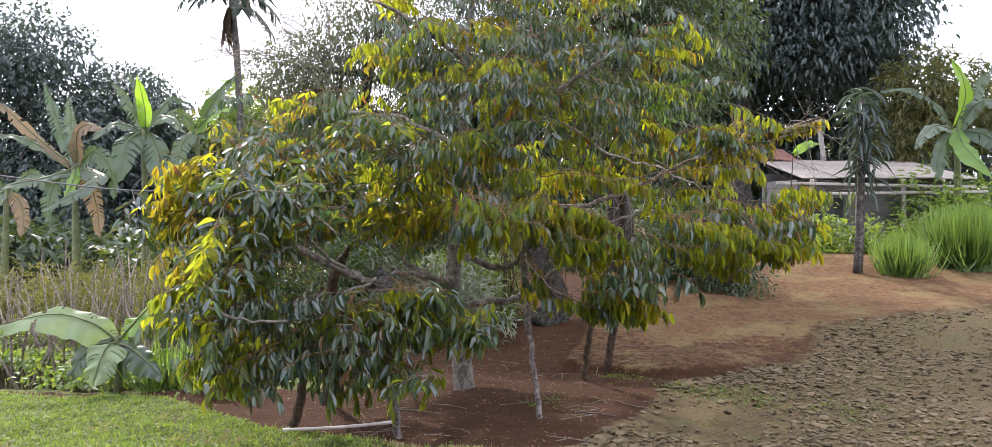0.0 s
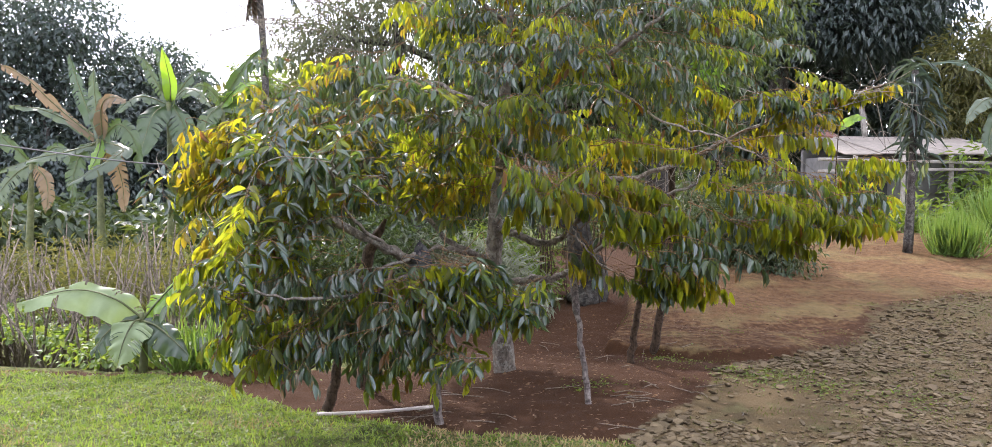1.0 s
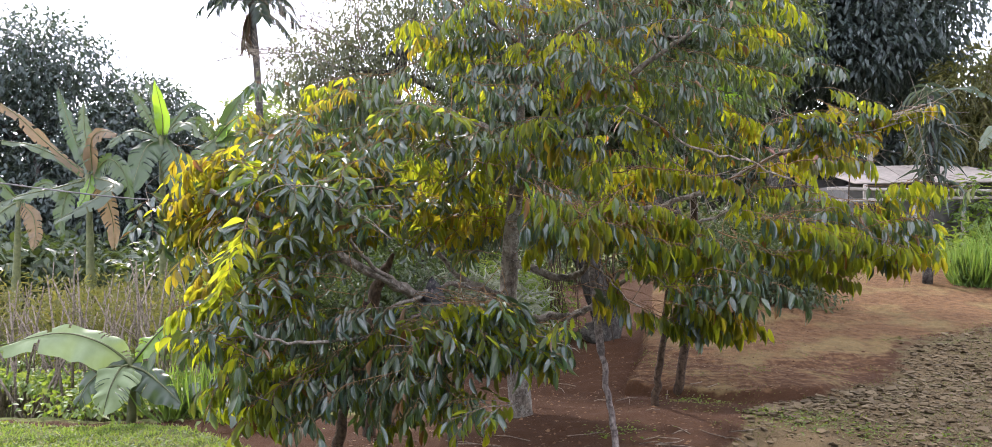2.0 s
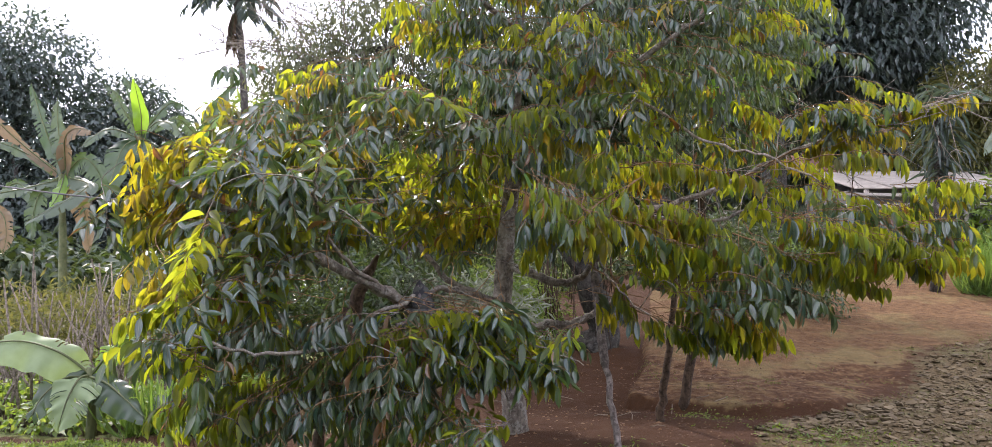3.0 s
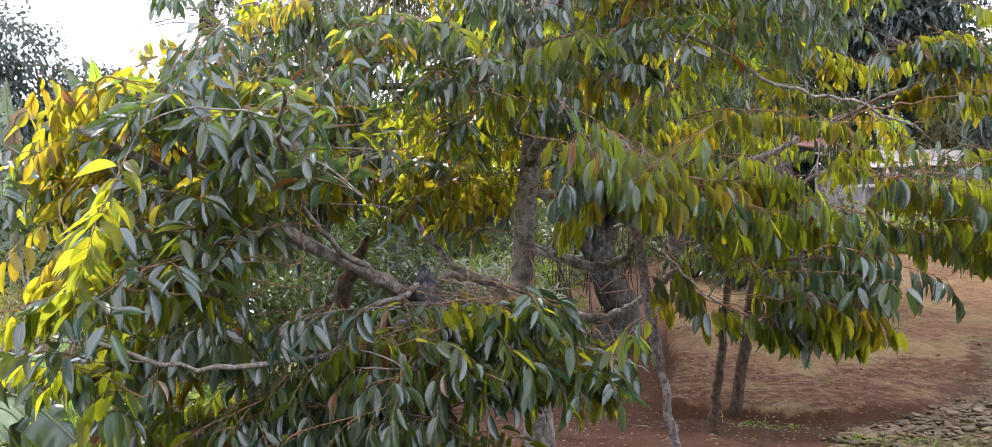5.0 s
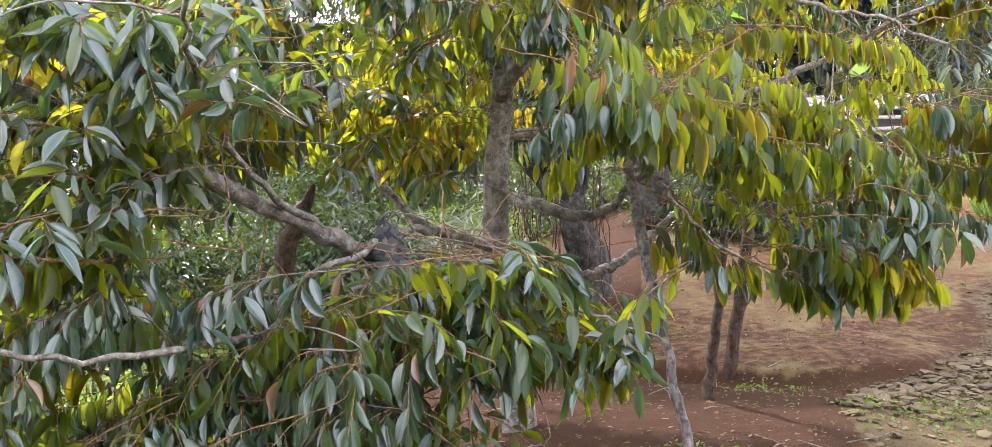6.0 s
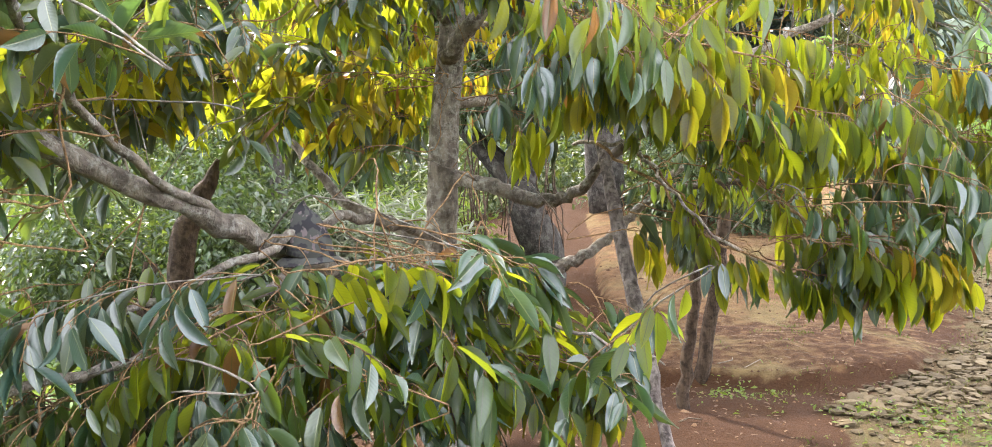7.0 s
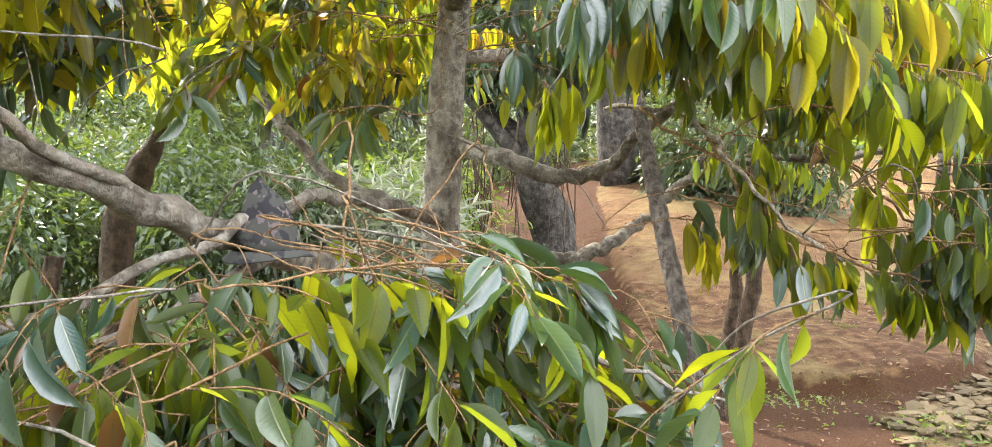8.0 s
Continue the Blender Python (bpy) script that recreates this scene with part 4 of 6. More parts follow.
v, f = tube(smooth_line([(-1.62, 6.83, 0.05), (-1.2, 6.98, 0.035), (-0.82, 7.16, 0.03)], 5), [0.0125, 0.0125], 10)
hang("tube", mesh_of("tube", v, f, m_pipe), pipe)


def hanging_cloth():
    """A folded cap of dark patterned cloth, hung over a limb."""
    ob = thing("cloth_cap", (-0.92, 7.28, 1.12), "dark camouflage cloth cap hung over a durian limb", "cap")
    g = np.random.default_rng(3)
    rings = [(0.135, 0.008, 0.006, 0.0), (0.11, 0.035, 0.026, 0.004), (0.075, 0.052, 0.036, 0.004), (0.035, 0.066, 0.042, 0.0), (0.0, 0.078, 0.046, -0.004), (-0.03, 0.085, 0.05, -0.006), (-0.035, 0.07, 0.04, -0.006)]
    verts, faces, k = [], [], 18
    for z, a, b, s in rings:
        for j in range(k):
            w = 2 * math.pi * j / k
            fold = 1 + 0.10 * math.sin(5 * w + z * 30) + g.normal(0, 0.025)
            verts.append((-0.92 + 0.02 * (0.14 - z) + a * math.cos(w) * fold + s, 7.28 + b * math.sin(w) * fold, 1.12 + z - 0.015 * math.cos(w)))
    for i in range(len(rings) - 1):
        for j in range(k):
            faces.append((i * k + j, i * k + (j + 1) % k, (i + 1) * k + (j + 1) % k, (i + 1) * k + j))
    faces.append(tuple(range(k)))
    hang("crown_cloth", mesh_of("crown_cloth", verts, faces, m_cloth), ob)
    brim, bf = [], []
    for i, (r, z) in enumerate(((1.0, -0.03), (1.28, -0.048), (1.30, -0.052), (1.0, -0.038))):
        for j in range(k):
            w = 2 * math.pi * j / k
            brim.append((-0.917 + 0.085 * r * math.cos(w), 7.28 + 0.05 * r * math.sin(w), 1.12 + z - 0.02 * math.sin(2 * w) * (r - 1)))
    for i in range(3):
        for j in range(k):
            bf.append((i * k + j, i * k + (j + 1) % k, (i + 1) * k + (j + 1) % k, (i + 1) * k + j))
    hang("brim", mesh_of("brim", brim, bf, m_cloth), ob)


hanging_cloth()


# ---- plants of the surroundings ----
def leaf_cloud(g, blobs, count, long, wide, droop=0.5, shell=0.5):
    """Leaf axes and places, scattered in lumps inside ellipsoids given as (centre, half sizes)."""
    share = np.array([r[0] * r[1] + r[0] * r[2] for c, r in blobs])
    pick = g.choice(len(blobs), count, p=share / share.sum())
    c = np.array([b[0] for b in blobs], float)[pick]
    r = np.array([b[1] for b in blobs], float)[pick]
    knots = unit(g.normal(size=(max(8, count // 22), 3))) * (g.random((max(8, count // 22), 1)) ** shell)
    q = knots[g.integers(0, len(knots), count)] + g.normal(0, 0.085, (count, 3))
    p = c + q * r
    out = unit(q + g.normal(0, 0.5, (count, 3)))
    way = unit(out * (1 - droop) + vec(0, 0, -1) * droop + g.normal(0, 0.3, (count, 3)))
    face = unit(vec(0, 0, 1) + 0.5 * out + g.normal(0, 0.4, (count, 3)))
    size = long * g.uniform(0.7, 1.3, count)
    return axes_of(way, face, size, size * wide / long * 0.5), p


def broad_tree(place, label, height, radius, blobs, leaves, long, wide, leaf_mat, bark, seed, limbs=6, droop=0.5, name="tree", shell=0.45, lean=(0, 0)):
    """A trunk that forks into limbs that reach into the blobs, and a crown of many leaves."""
    g = np.random.default_rng(seed)
    x, y = place
    foot = on_land(x, y, -0.1)
    tree = thing(name, tuple(foot), label, "tree")
    top = foot + vec(lean[0], lean[1], height)
    c = smooth_line([foot, foot + 0.35 * (top - foot) + g.normal(0, 0.12, 3), foot + 0.7 * (top - foot) + g.normal(0, 0.15, 3), top], 6)
    v, f = tube(c, [radius * 1.5, radius, 0.8 * radius, 0.35 * radius], 12, 0.05, seed)
    hang("trunk", mesh_of("trunk", v, f, bark), tree)
    for k in range(limbs):
        b = blobs[k % len(blobs)]
        end = vec(*b[0]) + g.uniform(-0.6, 0.6, 3) * vec(*b[1])
        s = c[g.integers(len(c) // 2, len(c) - 2)]
        mid = 0.5 * (s + end) + g.normal(0, 0.15, 3)
        v, f = tube(smooth_line([s, mid, end], 5), [radius * 0.45, radius * 0.3, radius * 0.08], 7, 0.05, k)
        hang("limb", mesh_of("limb", v, f, bark), tree)
    axes, p = leaf_cloud(g, blobs, leaves, long, wide, droop, shell)
    hang("crown", leaf_mesh("crown", leaf_shape(OVAL_LEAF, 0.12, 0.12), axes, p, leaf_mat), tree, "", "stuff")
    return tree


# big dark tree over the yard, on the far side of the path
broad_tree((7.0, 26.0), "tall dark broad-leaved tree with dense low crown", 9.0, 0.28,
           [((6.53, 26.0, 6.87), (2.53, 2.67, 2.27)), ((9.6, 25.6, 7.4), (2.67, 2.67, 2.4)), ((8.0, 25.33, 10.33), (4.53, 3.47, 2.67)), ((10.67, 26.4, 9.53), (2.27, 2.67, 2.4)), ((8.8, 25.07, 5.93), (2.53, 1.73, 1.07))],
           62000, 0.2, 0.085, m_hazy, m_darkbark, 21, 9)
# Its two top blobs are added out of view to shade the track.
broad_tree((2.2, 15.5), "leafy dark green tree behind the durian", 6.6, 0.17,
           [((0.3, 15.0, 6.8), (1.8, 1.4, 1.3)), ((2.4, 15.4, 7.4), (2.0, 1.5, 1.5)), ((2.6, 15.2, 3.4), (1.3, 1.1, 1.2)), ((1.4, 15.6, 4.4), (1.5, 1.2, 1.3)), ((3.4, 15.8, 4.6), (1.3, 1.1, 1.2)), ((2.2, 15.4, 5.6), (1.5, 1.3, 1.1))],
           26000, 0.13, 0.05, m_broad, m_darkbark, 22, 8)
# fine-leaved tree behind the durian with bare twigs
thin = broad_tree((-1.8, 14.5), "thin-leaved tree with bare grey twigs behind the durian", 5.0, 0.12,
                  [((-3.0, 14.2, 3.7), (0.9, 1.0, 0.7)), ((-1.8, 14.6, 4.5), (1.4, 1.1, 1.1)), ((0.3, 14.8, 4.4), (1.2, 1.1, 1.2)), ((-2.8, 14.4, 2.7), (1.2, 0.9, 0.8)), ((-0.7, 14.7, 3.2), (1.4, 1.0, 0.9))],
                  32000, 0.085, 0.03, m_thin, m_darkbark, 23, 10)


def bare_twigs(parent, seed, foot, count, reach):
    g = np.random.default_rng(seed)
    h = Heap()
    for _ in range(count):
        a = g.uniform(-1.3, 1.3)
        w = unit(vec(-math.cos(a) * 0.9, g.normal(0, 0.3), 0.35 + math.sin(a) * 0.6))
        p = vec(*foot) + g.normal(0, 0.25, 3)
        c = [p]
        for s in range(6):
            w = unit(w + g.normal(0, 0.16, 3))
            c.append(c[-1] + w * reach / 6)
            if s > 0:
                for _ in range(3):
                    ww = unit(w + g.normal(0, 0.6, 3))
                    q = c[-1]
                    v, f = tube([q, q + ww * 0.16 + g.normal(0, 0.015, 3), q + ww * 0.34 + g.normal(0, 0.04, 3)], [0.006, 0.004, 0.002], 4)
                    h.add(v, f)
        v, f = tube(c, [0.011, 0.007, 0.003], 5)
        h.add(v, f)
    hang("bare_twig_work", h.mesh("bare_twig_work", m_stalk), parent, "", "stuff")


bare_twigs(thin, 8, (-2.7, 14.3, 4.0), 20, 1.5)
m_oldbark = bark_material("old mottled bark", (0.018, 0.016, 0.013), (0.062, 0.054, 0.043), lichen=0.12, scale=0.8)
# old thick trunk with hanging dead roots behind the durian
# Leaves thickened, with a hidden blob at x 1.6, to shade the path.
old = broad_tree((0.68, 12.6), "old thick grey trunk with hanging dry roots", 1.35, 0.2,
                 [((0.3, 12.8, 2.9), (0.8, 0.6, 0.6)), ((1.0, 12.8, 3.4), (0.7, 0.6, 0.6)), ((0.55, 12.4, 1.95), (0.6, 0.4, 0.45)), ((1.6, 12.9, 2.7), (0.7, 0.6, 0.5)), ((-0.5, 12.7, 3.3), (0.8, 0.6, 0.6))], 20000, 0.11, 0.045, m_broad, m_oldbark, 24, 5)
h = Heap()
gg = np.random.default_rng(9)
for _ in range(46):
    a = gg.uniform(0, 2 * math.pi)
    p = vec(0.5 + 0.4 * math.cos(a), 12.4 + 0.26 * math.sin(a), gg.uniform(0.7, 1.5))
    q = p + vec(gg.normal(0, 0.05), gg.normal(0, 0.05), -gg.uniform(0.3, 0.8))
    q[2] = max(q[2], 0.02)
    v, f = tube([p, 0.5 * (p + q) + gg.normal(0, 0.03, 3), q], [0.007, 0.006, 0.004], 4)
    h.add(v, f)
hang("root_curtain", h.mesh("root_curtain", m_post), old, "dry pale strands", "stuff")

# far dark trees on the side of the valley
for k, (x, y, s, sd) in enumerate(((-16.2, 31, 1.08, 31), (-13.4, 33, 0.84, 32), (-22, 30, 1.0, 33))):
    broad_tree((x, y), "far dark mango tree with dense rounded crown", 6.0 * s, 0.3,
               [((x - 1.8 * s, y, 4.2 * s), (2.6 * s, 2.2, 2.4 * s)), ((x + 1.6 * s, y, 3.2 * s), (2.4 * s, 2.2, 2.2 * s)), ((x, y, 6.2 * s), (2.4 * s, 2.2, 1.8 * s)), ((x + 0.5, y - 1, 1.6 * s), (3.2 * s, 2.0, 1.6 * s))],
               28000, 0.2, 0.1, m_hazy, m_darkbark, sd, 6, 0.4)
for k, (x, y, s, sd, mt) in enumerate(((-8.2, 34, 0.95, 41, m_fresh), (-11.5, 36, 0.85, 42, m_olive), (-5.0, 33, 0.95, 43, m_olive), (2.0, 30, 1.0, 44, m_broad), (7.5, 33, 1.1, 45, m_broad),
                                        (13.5, 30, 1.2, 46, m_hazy), (18, 27, 0.9, 47, m_olive), (20.5, 33, 1.1, 48, m_hazy), (6.0, 29, 1.3, 35, m_hazy), (9.8, 29, 1.3, 36, m_hazy))):
    broad_tree((x, y), "far leafy green tree on the slope", 5.0 * s, 0.2,
               [((x, y, 3.6 * s), (2.6 * s, 2.0, 2.0 * s)), ((x + 1.5 * s, y, 2.4 * s), (2.2 * s, 2.0, 1.7 * s)), ((x - 1.4 * s, y, 5.0 * s), (1.8 * s, 1.6, 1.4 * s))],
               4500, 0.36, 0.16, mt, m_darkbark, sd, 4, 0.4)
# feathery tree behind the shed
broad_tree((11.5, 23.5), "feathery pale green tree behind the shed", 5.0, 0.14,
           [((11.2, 23.3, 4.6), (1.4, 1.1, 1.1)), ((12.6, 23.6, 3.9), (1.2, 1.0, 0.9)), ((10.6, 23.4, 3.4), (1.3, 1.0, 0.8))], 6000, 0.22, 0.05, m_olive, m_palebark, 49, 6, 0.35)


def shrubs(name, label, blobs, count, long, wide, material, seed, droop=0.35, shell=0.6):
    g = np.random.default_rng(seed)
    axes, p = leaf_cloud(g, blobs, count, long, wide, droop, shell)
    keep = p[:, 2] > land(p[:, 0], p[:, 1]) + 0.02
    ob = new(name, leaf_mesh(name, leaf_shape(OVAL_LEAF, 0.12, 0.1), axes[keep], p[keep], material))
    return tagged(ob, label, "undergrowth", kind="stuff")


g0 = np.random.default_rng(77)
band = lambda x0, x1, y0, y1, z, r, k: [((g0.uniform(x0, x1), g0.uniform(y0, y1), z * g0.uniform(0.6, 1.2)), (r * g0.uniform(0.7, 1.3), r * g0.uniform(0.7, 1.2), z * g0.uniform(0.8, 1.3))) for _ in range(k)]
shrubs("undergrowth", "sunlit fresh green shrubs behind the durian", band(-4.5, 0.6, 12.2, 15.5, 0.55, 0.7, 16), 14000, 0.075, 0.035, m_fresh, 51)
shrubs("undergrowth", "dark green shrubs behind the durian", band(-5, -0.4, 13.5, 17, 1.3, 0.9, 14), 20000, 0.10, 0.04, m_broad, 52)
shrubs("undergrowth", "tangled olive shrubs on the slope", band(-9.5, -3.0, 11.5, 16, 0.4, 0.9, 22), 9000, 0.09, 0.03, m_olive, 53)
shrubs("undergrowth", "low green creepers below the lawn", band(-8, -1.6, 8.9, 12.5, 0.05, 0.7, 26), 22000, 0.06, 0.04, m_fresh, 54)
shrubs("undergrowth", "dark glossy bushes in the shade behind the durian", band(-3.4, -0.9, 10.8, 12.4, 0.8, 0.42, 12), 16000, 0.07, 0.03, m_shade, 65)
# Silvery ferns, spread wider so their pale colour stands in for sun sparkle.
shrubs("undergrowth", "pale silvery fern fronds behind the durian", band(-1.7, 0.1, 11.2, 12.8, 0.55, 0.4, 8), 3600, 0.15, 0.02, m_silver, 55)
shrubs("undergrowth", "dark shrubs beside the uphill path", band(2.1, 4.0, 13.2, 16.5, 0.9, 0.6, 10), 14000, 0.085, 0.035, m_broad, 56)
shrubs("undergrowth", "dark shrubs where the uphill path ends", band(-0.5, 4.5, 17.2, 19.5, 1.0, 0.9, 14), 9000, 0.12, 0.05, m_broad, 64)
shrubs("undergrowth", "green shrubs in front of the shed", band(4.6, 8.6, 16.8, 18.5, 0.75, 0.5, 12), 6000, 0.16, 0.06, m_fresh, 57)
shrubs("undergrowth", "mixed shrubs along the yard edge", band(8.5, 15, 17, 21, 1.2, 0.9, 16), 8000, 0.2, 0.07, m_fresh, 58)
shrubs("undergrowth", "dense far thicket closing the valley", band(-30, 30, 38, 44, 2.2, 3.2, 44), 16000, 0.5, 0.24, m_olive, 59)
shrubs("undergrowth", "dark thicket under the far trees", band(-24, -6, 22, 28, 0.6, 2.0, 22), 10000, 0.35, 0.16, m_broad, 60)
# Unseen thicket, added to keep low sky light off the leaf fronts.
shrubs("undergrowth", "unseen thicket added behind the lawn to block low sky", band(-20, 20, -10, -7, 3.0, 2.6, 30), 14000, 0.5, 0.25, m_broad, 66)
shrubs("undergrowth", "large bright sunlit leaves behind the durian", [((2.7, 14.2, 3.35), (0.35, 0.3, 0.22))], 60, 0.24, 0.15, m_banana_bright, 62)
shrubs("undergrowth", "dry brown twiggy thicket beyond the lawn", band(-9, -3.6, 10.5, 13.5, 0.5, 0.6, 18), 5000, 0.10, 0.025, m_olive, 63, 0.1)


def dry_stalks():
    g = np.random.default_rng(61)
    h = Heap()
    for _ in range(760):
        x, y = g.uniform(-9.5, -3.2), g.uniform(9.0, 14.5)
        p = on_land(x, y, -0.02)
        ln = g.uniform(0.8, 1.9)
        w = unit(vec(g.normal(0, 0.26), g.normal(0, 0.26), 1))
        c = [p, p + w * ln * 0.5 + g.normal(0, 0.02, 3), p + w * ln + g.normal(0, 0.05, 3)]
        v, f = tube(c, [0.015, 0.013, 0.007], 5)
        h.add(v, f)
        if g.random() < 0.6:
            q = c[1]
            v, f = tube([q, q + vec(g.normal(0, 0.2), g.normal(0, 0.2), 0.25)], [0.006, 0.003], 4)
            h.add(v, f)
    tagged(new("dry_stalks", h.mesh("dry_stalks", m_stalk)), "dry bare cassava stalks standing in rows", "stalks", kind="stuff")


dry_stalks()


def broad_blade(pts, width, normal, seed, wave=0.02, torn=0.0):
    """A wide soft leaf blade along pts that faces the normal."""
    g = np.random.default_rng(seed)
    c = smooth_line(pts, 6 if torn == 0 else 24)
    t = unit(np.gradient(c, axis=0))
    side = unit(np.cross(t, vec(*normal)))
    up = np.cross(side, t)
    k, m = len(c), 9
    verts, faces = [], []
    ph = g.uniform(0, 6)
    for i in range(k):
        s = i / (k - 1)
        w = 0.5 * width * max(math.sin(math.pi * min(1, 0.06 + 0.94 * s) ** 0.8), 0.03) ** 0.7
        for j in range(m):
            u = -1 + 2 * j / (m - 1)
            lift = 0.10 * width * (1 - abs(u)) * -1 + wave * math.sin(s * 14 + ph + u) * abs(u) + wave * 0.5 * math.sin(s * 31 + 2 * ph) * abs(u)
            verts.append(c[i] + side[i] * u * w + up[i] * lift - vec(0, 0, 0.22 * width * u * u))
    for i in range(k - 1):
        cut = [g.integers(1, 4) if g.random() < 0.45 * torn else 0 for _ in (0, 1)]
        for j in range(cut[0], m - 1 - cut[1]):
            a = i * m + j
            faces.append((a, a + 1, a + m + 1, a + m))
    v, f = tube(c + up * -0.012, [0.012, 0.008, 0.003], 5)
    return (verts, faces), (v, f)


def banana_plant(place, label, crown, seed, group=""):
    """A soft stem up to its crown; the blades follow one by one."""
    foot = on_land(*place, -0.05)
    ob = thing("banana_plant", tuple(foot), label, "banana plant", group)
    top = vec(*crown)
    v, f = tube(smooth_line([foot, 0.5 * (foot + top) + vec(0.05, 0, 0), top], 5), [0.10, 0.075, 0.045], 9, 0.03, seed)
    hang("stem", mesh_of("stem", v, f, m_stem), ob)
    return ob


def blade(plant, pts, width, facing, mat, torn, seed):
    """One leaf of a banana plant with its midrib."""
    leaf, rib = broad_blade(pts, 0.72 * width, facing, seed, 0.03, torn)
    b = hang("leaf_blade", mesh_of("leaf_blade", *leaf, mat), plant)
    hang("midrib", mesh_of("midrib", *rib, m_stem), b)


m_stem = plain_material("banana stem", (0.06, 0.08, 0.03), (0.16, 0.165, 0.075), 12, 0.6)
GRP = "banana plants beyond the lawn"
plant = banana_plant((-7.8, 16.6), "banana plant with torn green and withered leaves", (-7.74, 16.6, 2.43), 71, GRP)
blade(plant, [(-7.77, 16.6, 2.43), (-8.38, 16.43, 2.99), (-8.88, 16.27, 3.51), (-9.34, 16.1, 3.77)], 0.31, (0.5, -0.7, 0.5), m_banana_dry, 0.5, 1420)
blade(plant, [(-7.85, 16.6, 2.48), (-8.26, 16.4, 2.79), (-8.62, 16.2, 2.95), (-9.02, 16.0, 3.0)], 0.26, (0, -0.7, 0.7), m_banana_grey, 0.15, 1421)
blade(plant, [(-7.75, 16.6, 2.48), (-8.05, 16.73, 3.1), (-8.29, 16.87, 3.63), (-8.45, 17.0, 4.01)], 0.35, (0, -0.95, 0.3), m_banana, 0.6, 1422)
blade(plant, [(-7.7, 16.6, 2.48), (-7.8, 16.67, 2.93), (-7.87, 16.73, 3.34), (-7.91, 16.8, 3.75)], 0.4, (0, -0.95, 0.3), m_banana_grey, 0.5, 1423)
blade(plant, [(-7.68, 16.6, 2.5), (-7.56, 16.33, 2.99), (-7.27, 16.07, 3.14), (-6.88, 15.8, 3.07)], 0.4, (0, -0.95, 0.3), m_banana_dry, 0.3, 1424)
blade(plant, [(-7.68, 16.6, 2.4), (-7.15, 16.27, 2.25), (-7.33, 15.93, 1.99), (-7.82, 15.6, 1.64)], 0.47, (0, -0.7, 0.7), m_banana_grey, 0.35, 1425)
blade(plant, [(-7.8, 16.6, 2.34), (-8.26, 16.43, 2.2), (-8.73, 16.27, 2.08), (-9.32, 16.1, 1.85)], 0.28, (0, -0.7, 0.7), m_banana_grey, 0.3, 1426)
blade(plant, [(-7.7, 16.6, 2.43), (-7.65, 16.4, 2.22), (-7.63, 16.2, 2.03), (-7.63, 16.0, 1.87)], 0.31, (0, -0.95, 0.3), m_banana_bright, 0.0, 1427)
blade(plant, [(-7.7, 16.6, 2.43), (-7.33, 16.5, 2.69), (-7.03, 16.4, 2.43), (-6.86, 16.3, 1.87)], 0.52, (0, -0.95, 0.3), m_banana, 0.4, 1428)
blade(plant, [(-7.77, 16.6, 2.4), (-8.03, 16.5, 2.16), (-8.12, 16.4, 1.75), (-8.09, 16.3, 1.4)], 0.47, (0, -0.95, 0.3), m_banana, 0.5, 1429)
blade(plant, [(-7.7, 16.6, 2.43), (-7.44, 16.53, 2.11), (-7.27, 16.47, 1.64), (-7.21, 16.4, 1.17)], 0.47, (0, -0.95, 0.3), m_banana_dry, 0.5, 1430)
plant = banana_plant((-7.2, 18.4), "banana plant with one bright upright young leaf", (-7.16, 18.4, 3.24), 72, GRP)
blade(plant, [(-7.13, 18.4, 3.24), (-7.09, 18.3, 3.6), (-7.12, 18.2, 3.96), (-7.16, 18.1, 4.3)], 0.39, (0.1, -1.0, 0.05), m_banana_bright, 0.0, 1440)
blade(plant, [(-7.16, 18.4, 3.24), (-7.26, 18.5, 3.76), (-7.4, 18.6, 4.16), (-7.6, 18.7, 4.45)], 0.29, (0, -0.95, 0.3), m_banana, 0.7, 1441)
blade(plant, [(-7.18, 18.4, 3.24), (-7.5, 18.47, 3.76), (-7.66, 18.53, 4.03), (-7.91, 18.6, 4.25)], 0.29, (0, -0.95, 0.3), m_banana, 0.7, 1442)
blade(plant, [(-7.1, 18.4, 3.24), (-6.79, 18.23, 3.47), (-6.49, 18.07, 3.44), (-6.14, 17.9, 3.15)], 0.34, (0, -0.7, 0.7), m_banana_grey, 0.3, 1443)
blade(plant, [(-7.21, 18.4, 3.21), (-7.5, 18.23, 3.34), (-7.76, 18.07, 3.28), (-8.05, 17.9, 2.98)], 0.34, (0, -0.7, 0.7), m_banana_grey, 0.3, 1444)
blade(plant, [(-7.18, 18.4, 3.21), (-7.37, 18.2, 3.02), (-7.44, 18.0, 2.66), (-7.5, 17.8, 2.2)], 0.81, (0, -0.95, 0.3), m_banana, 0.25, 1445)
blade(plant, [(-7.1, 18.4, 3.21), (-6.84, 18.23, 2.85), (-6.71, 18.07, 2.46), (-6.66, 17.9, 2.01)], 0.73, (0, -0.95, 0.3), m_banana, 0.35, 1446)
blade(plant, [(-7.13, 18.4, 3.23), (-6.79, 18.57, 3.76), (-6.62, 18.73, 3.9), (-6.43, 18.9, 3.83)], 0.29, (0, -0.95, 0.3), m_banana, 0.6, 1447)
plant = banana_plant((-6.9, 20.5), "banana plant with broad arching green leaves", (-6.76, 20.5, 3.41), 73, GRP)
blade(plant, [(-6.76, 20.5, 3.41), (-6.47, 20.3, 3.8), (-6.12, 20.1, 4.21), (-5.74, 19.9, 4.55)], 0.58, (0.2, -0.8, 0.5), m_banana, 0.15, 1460)
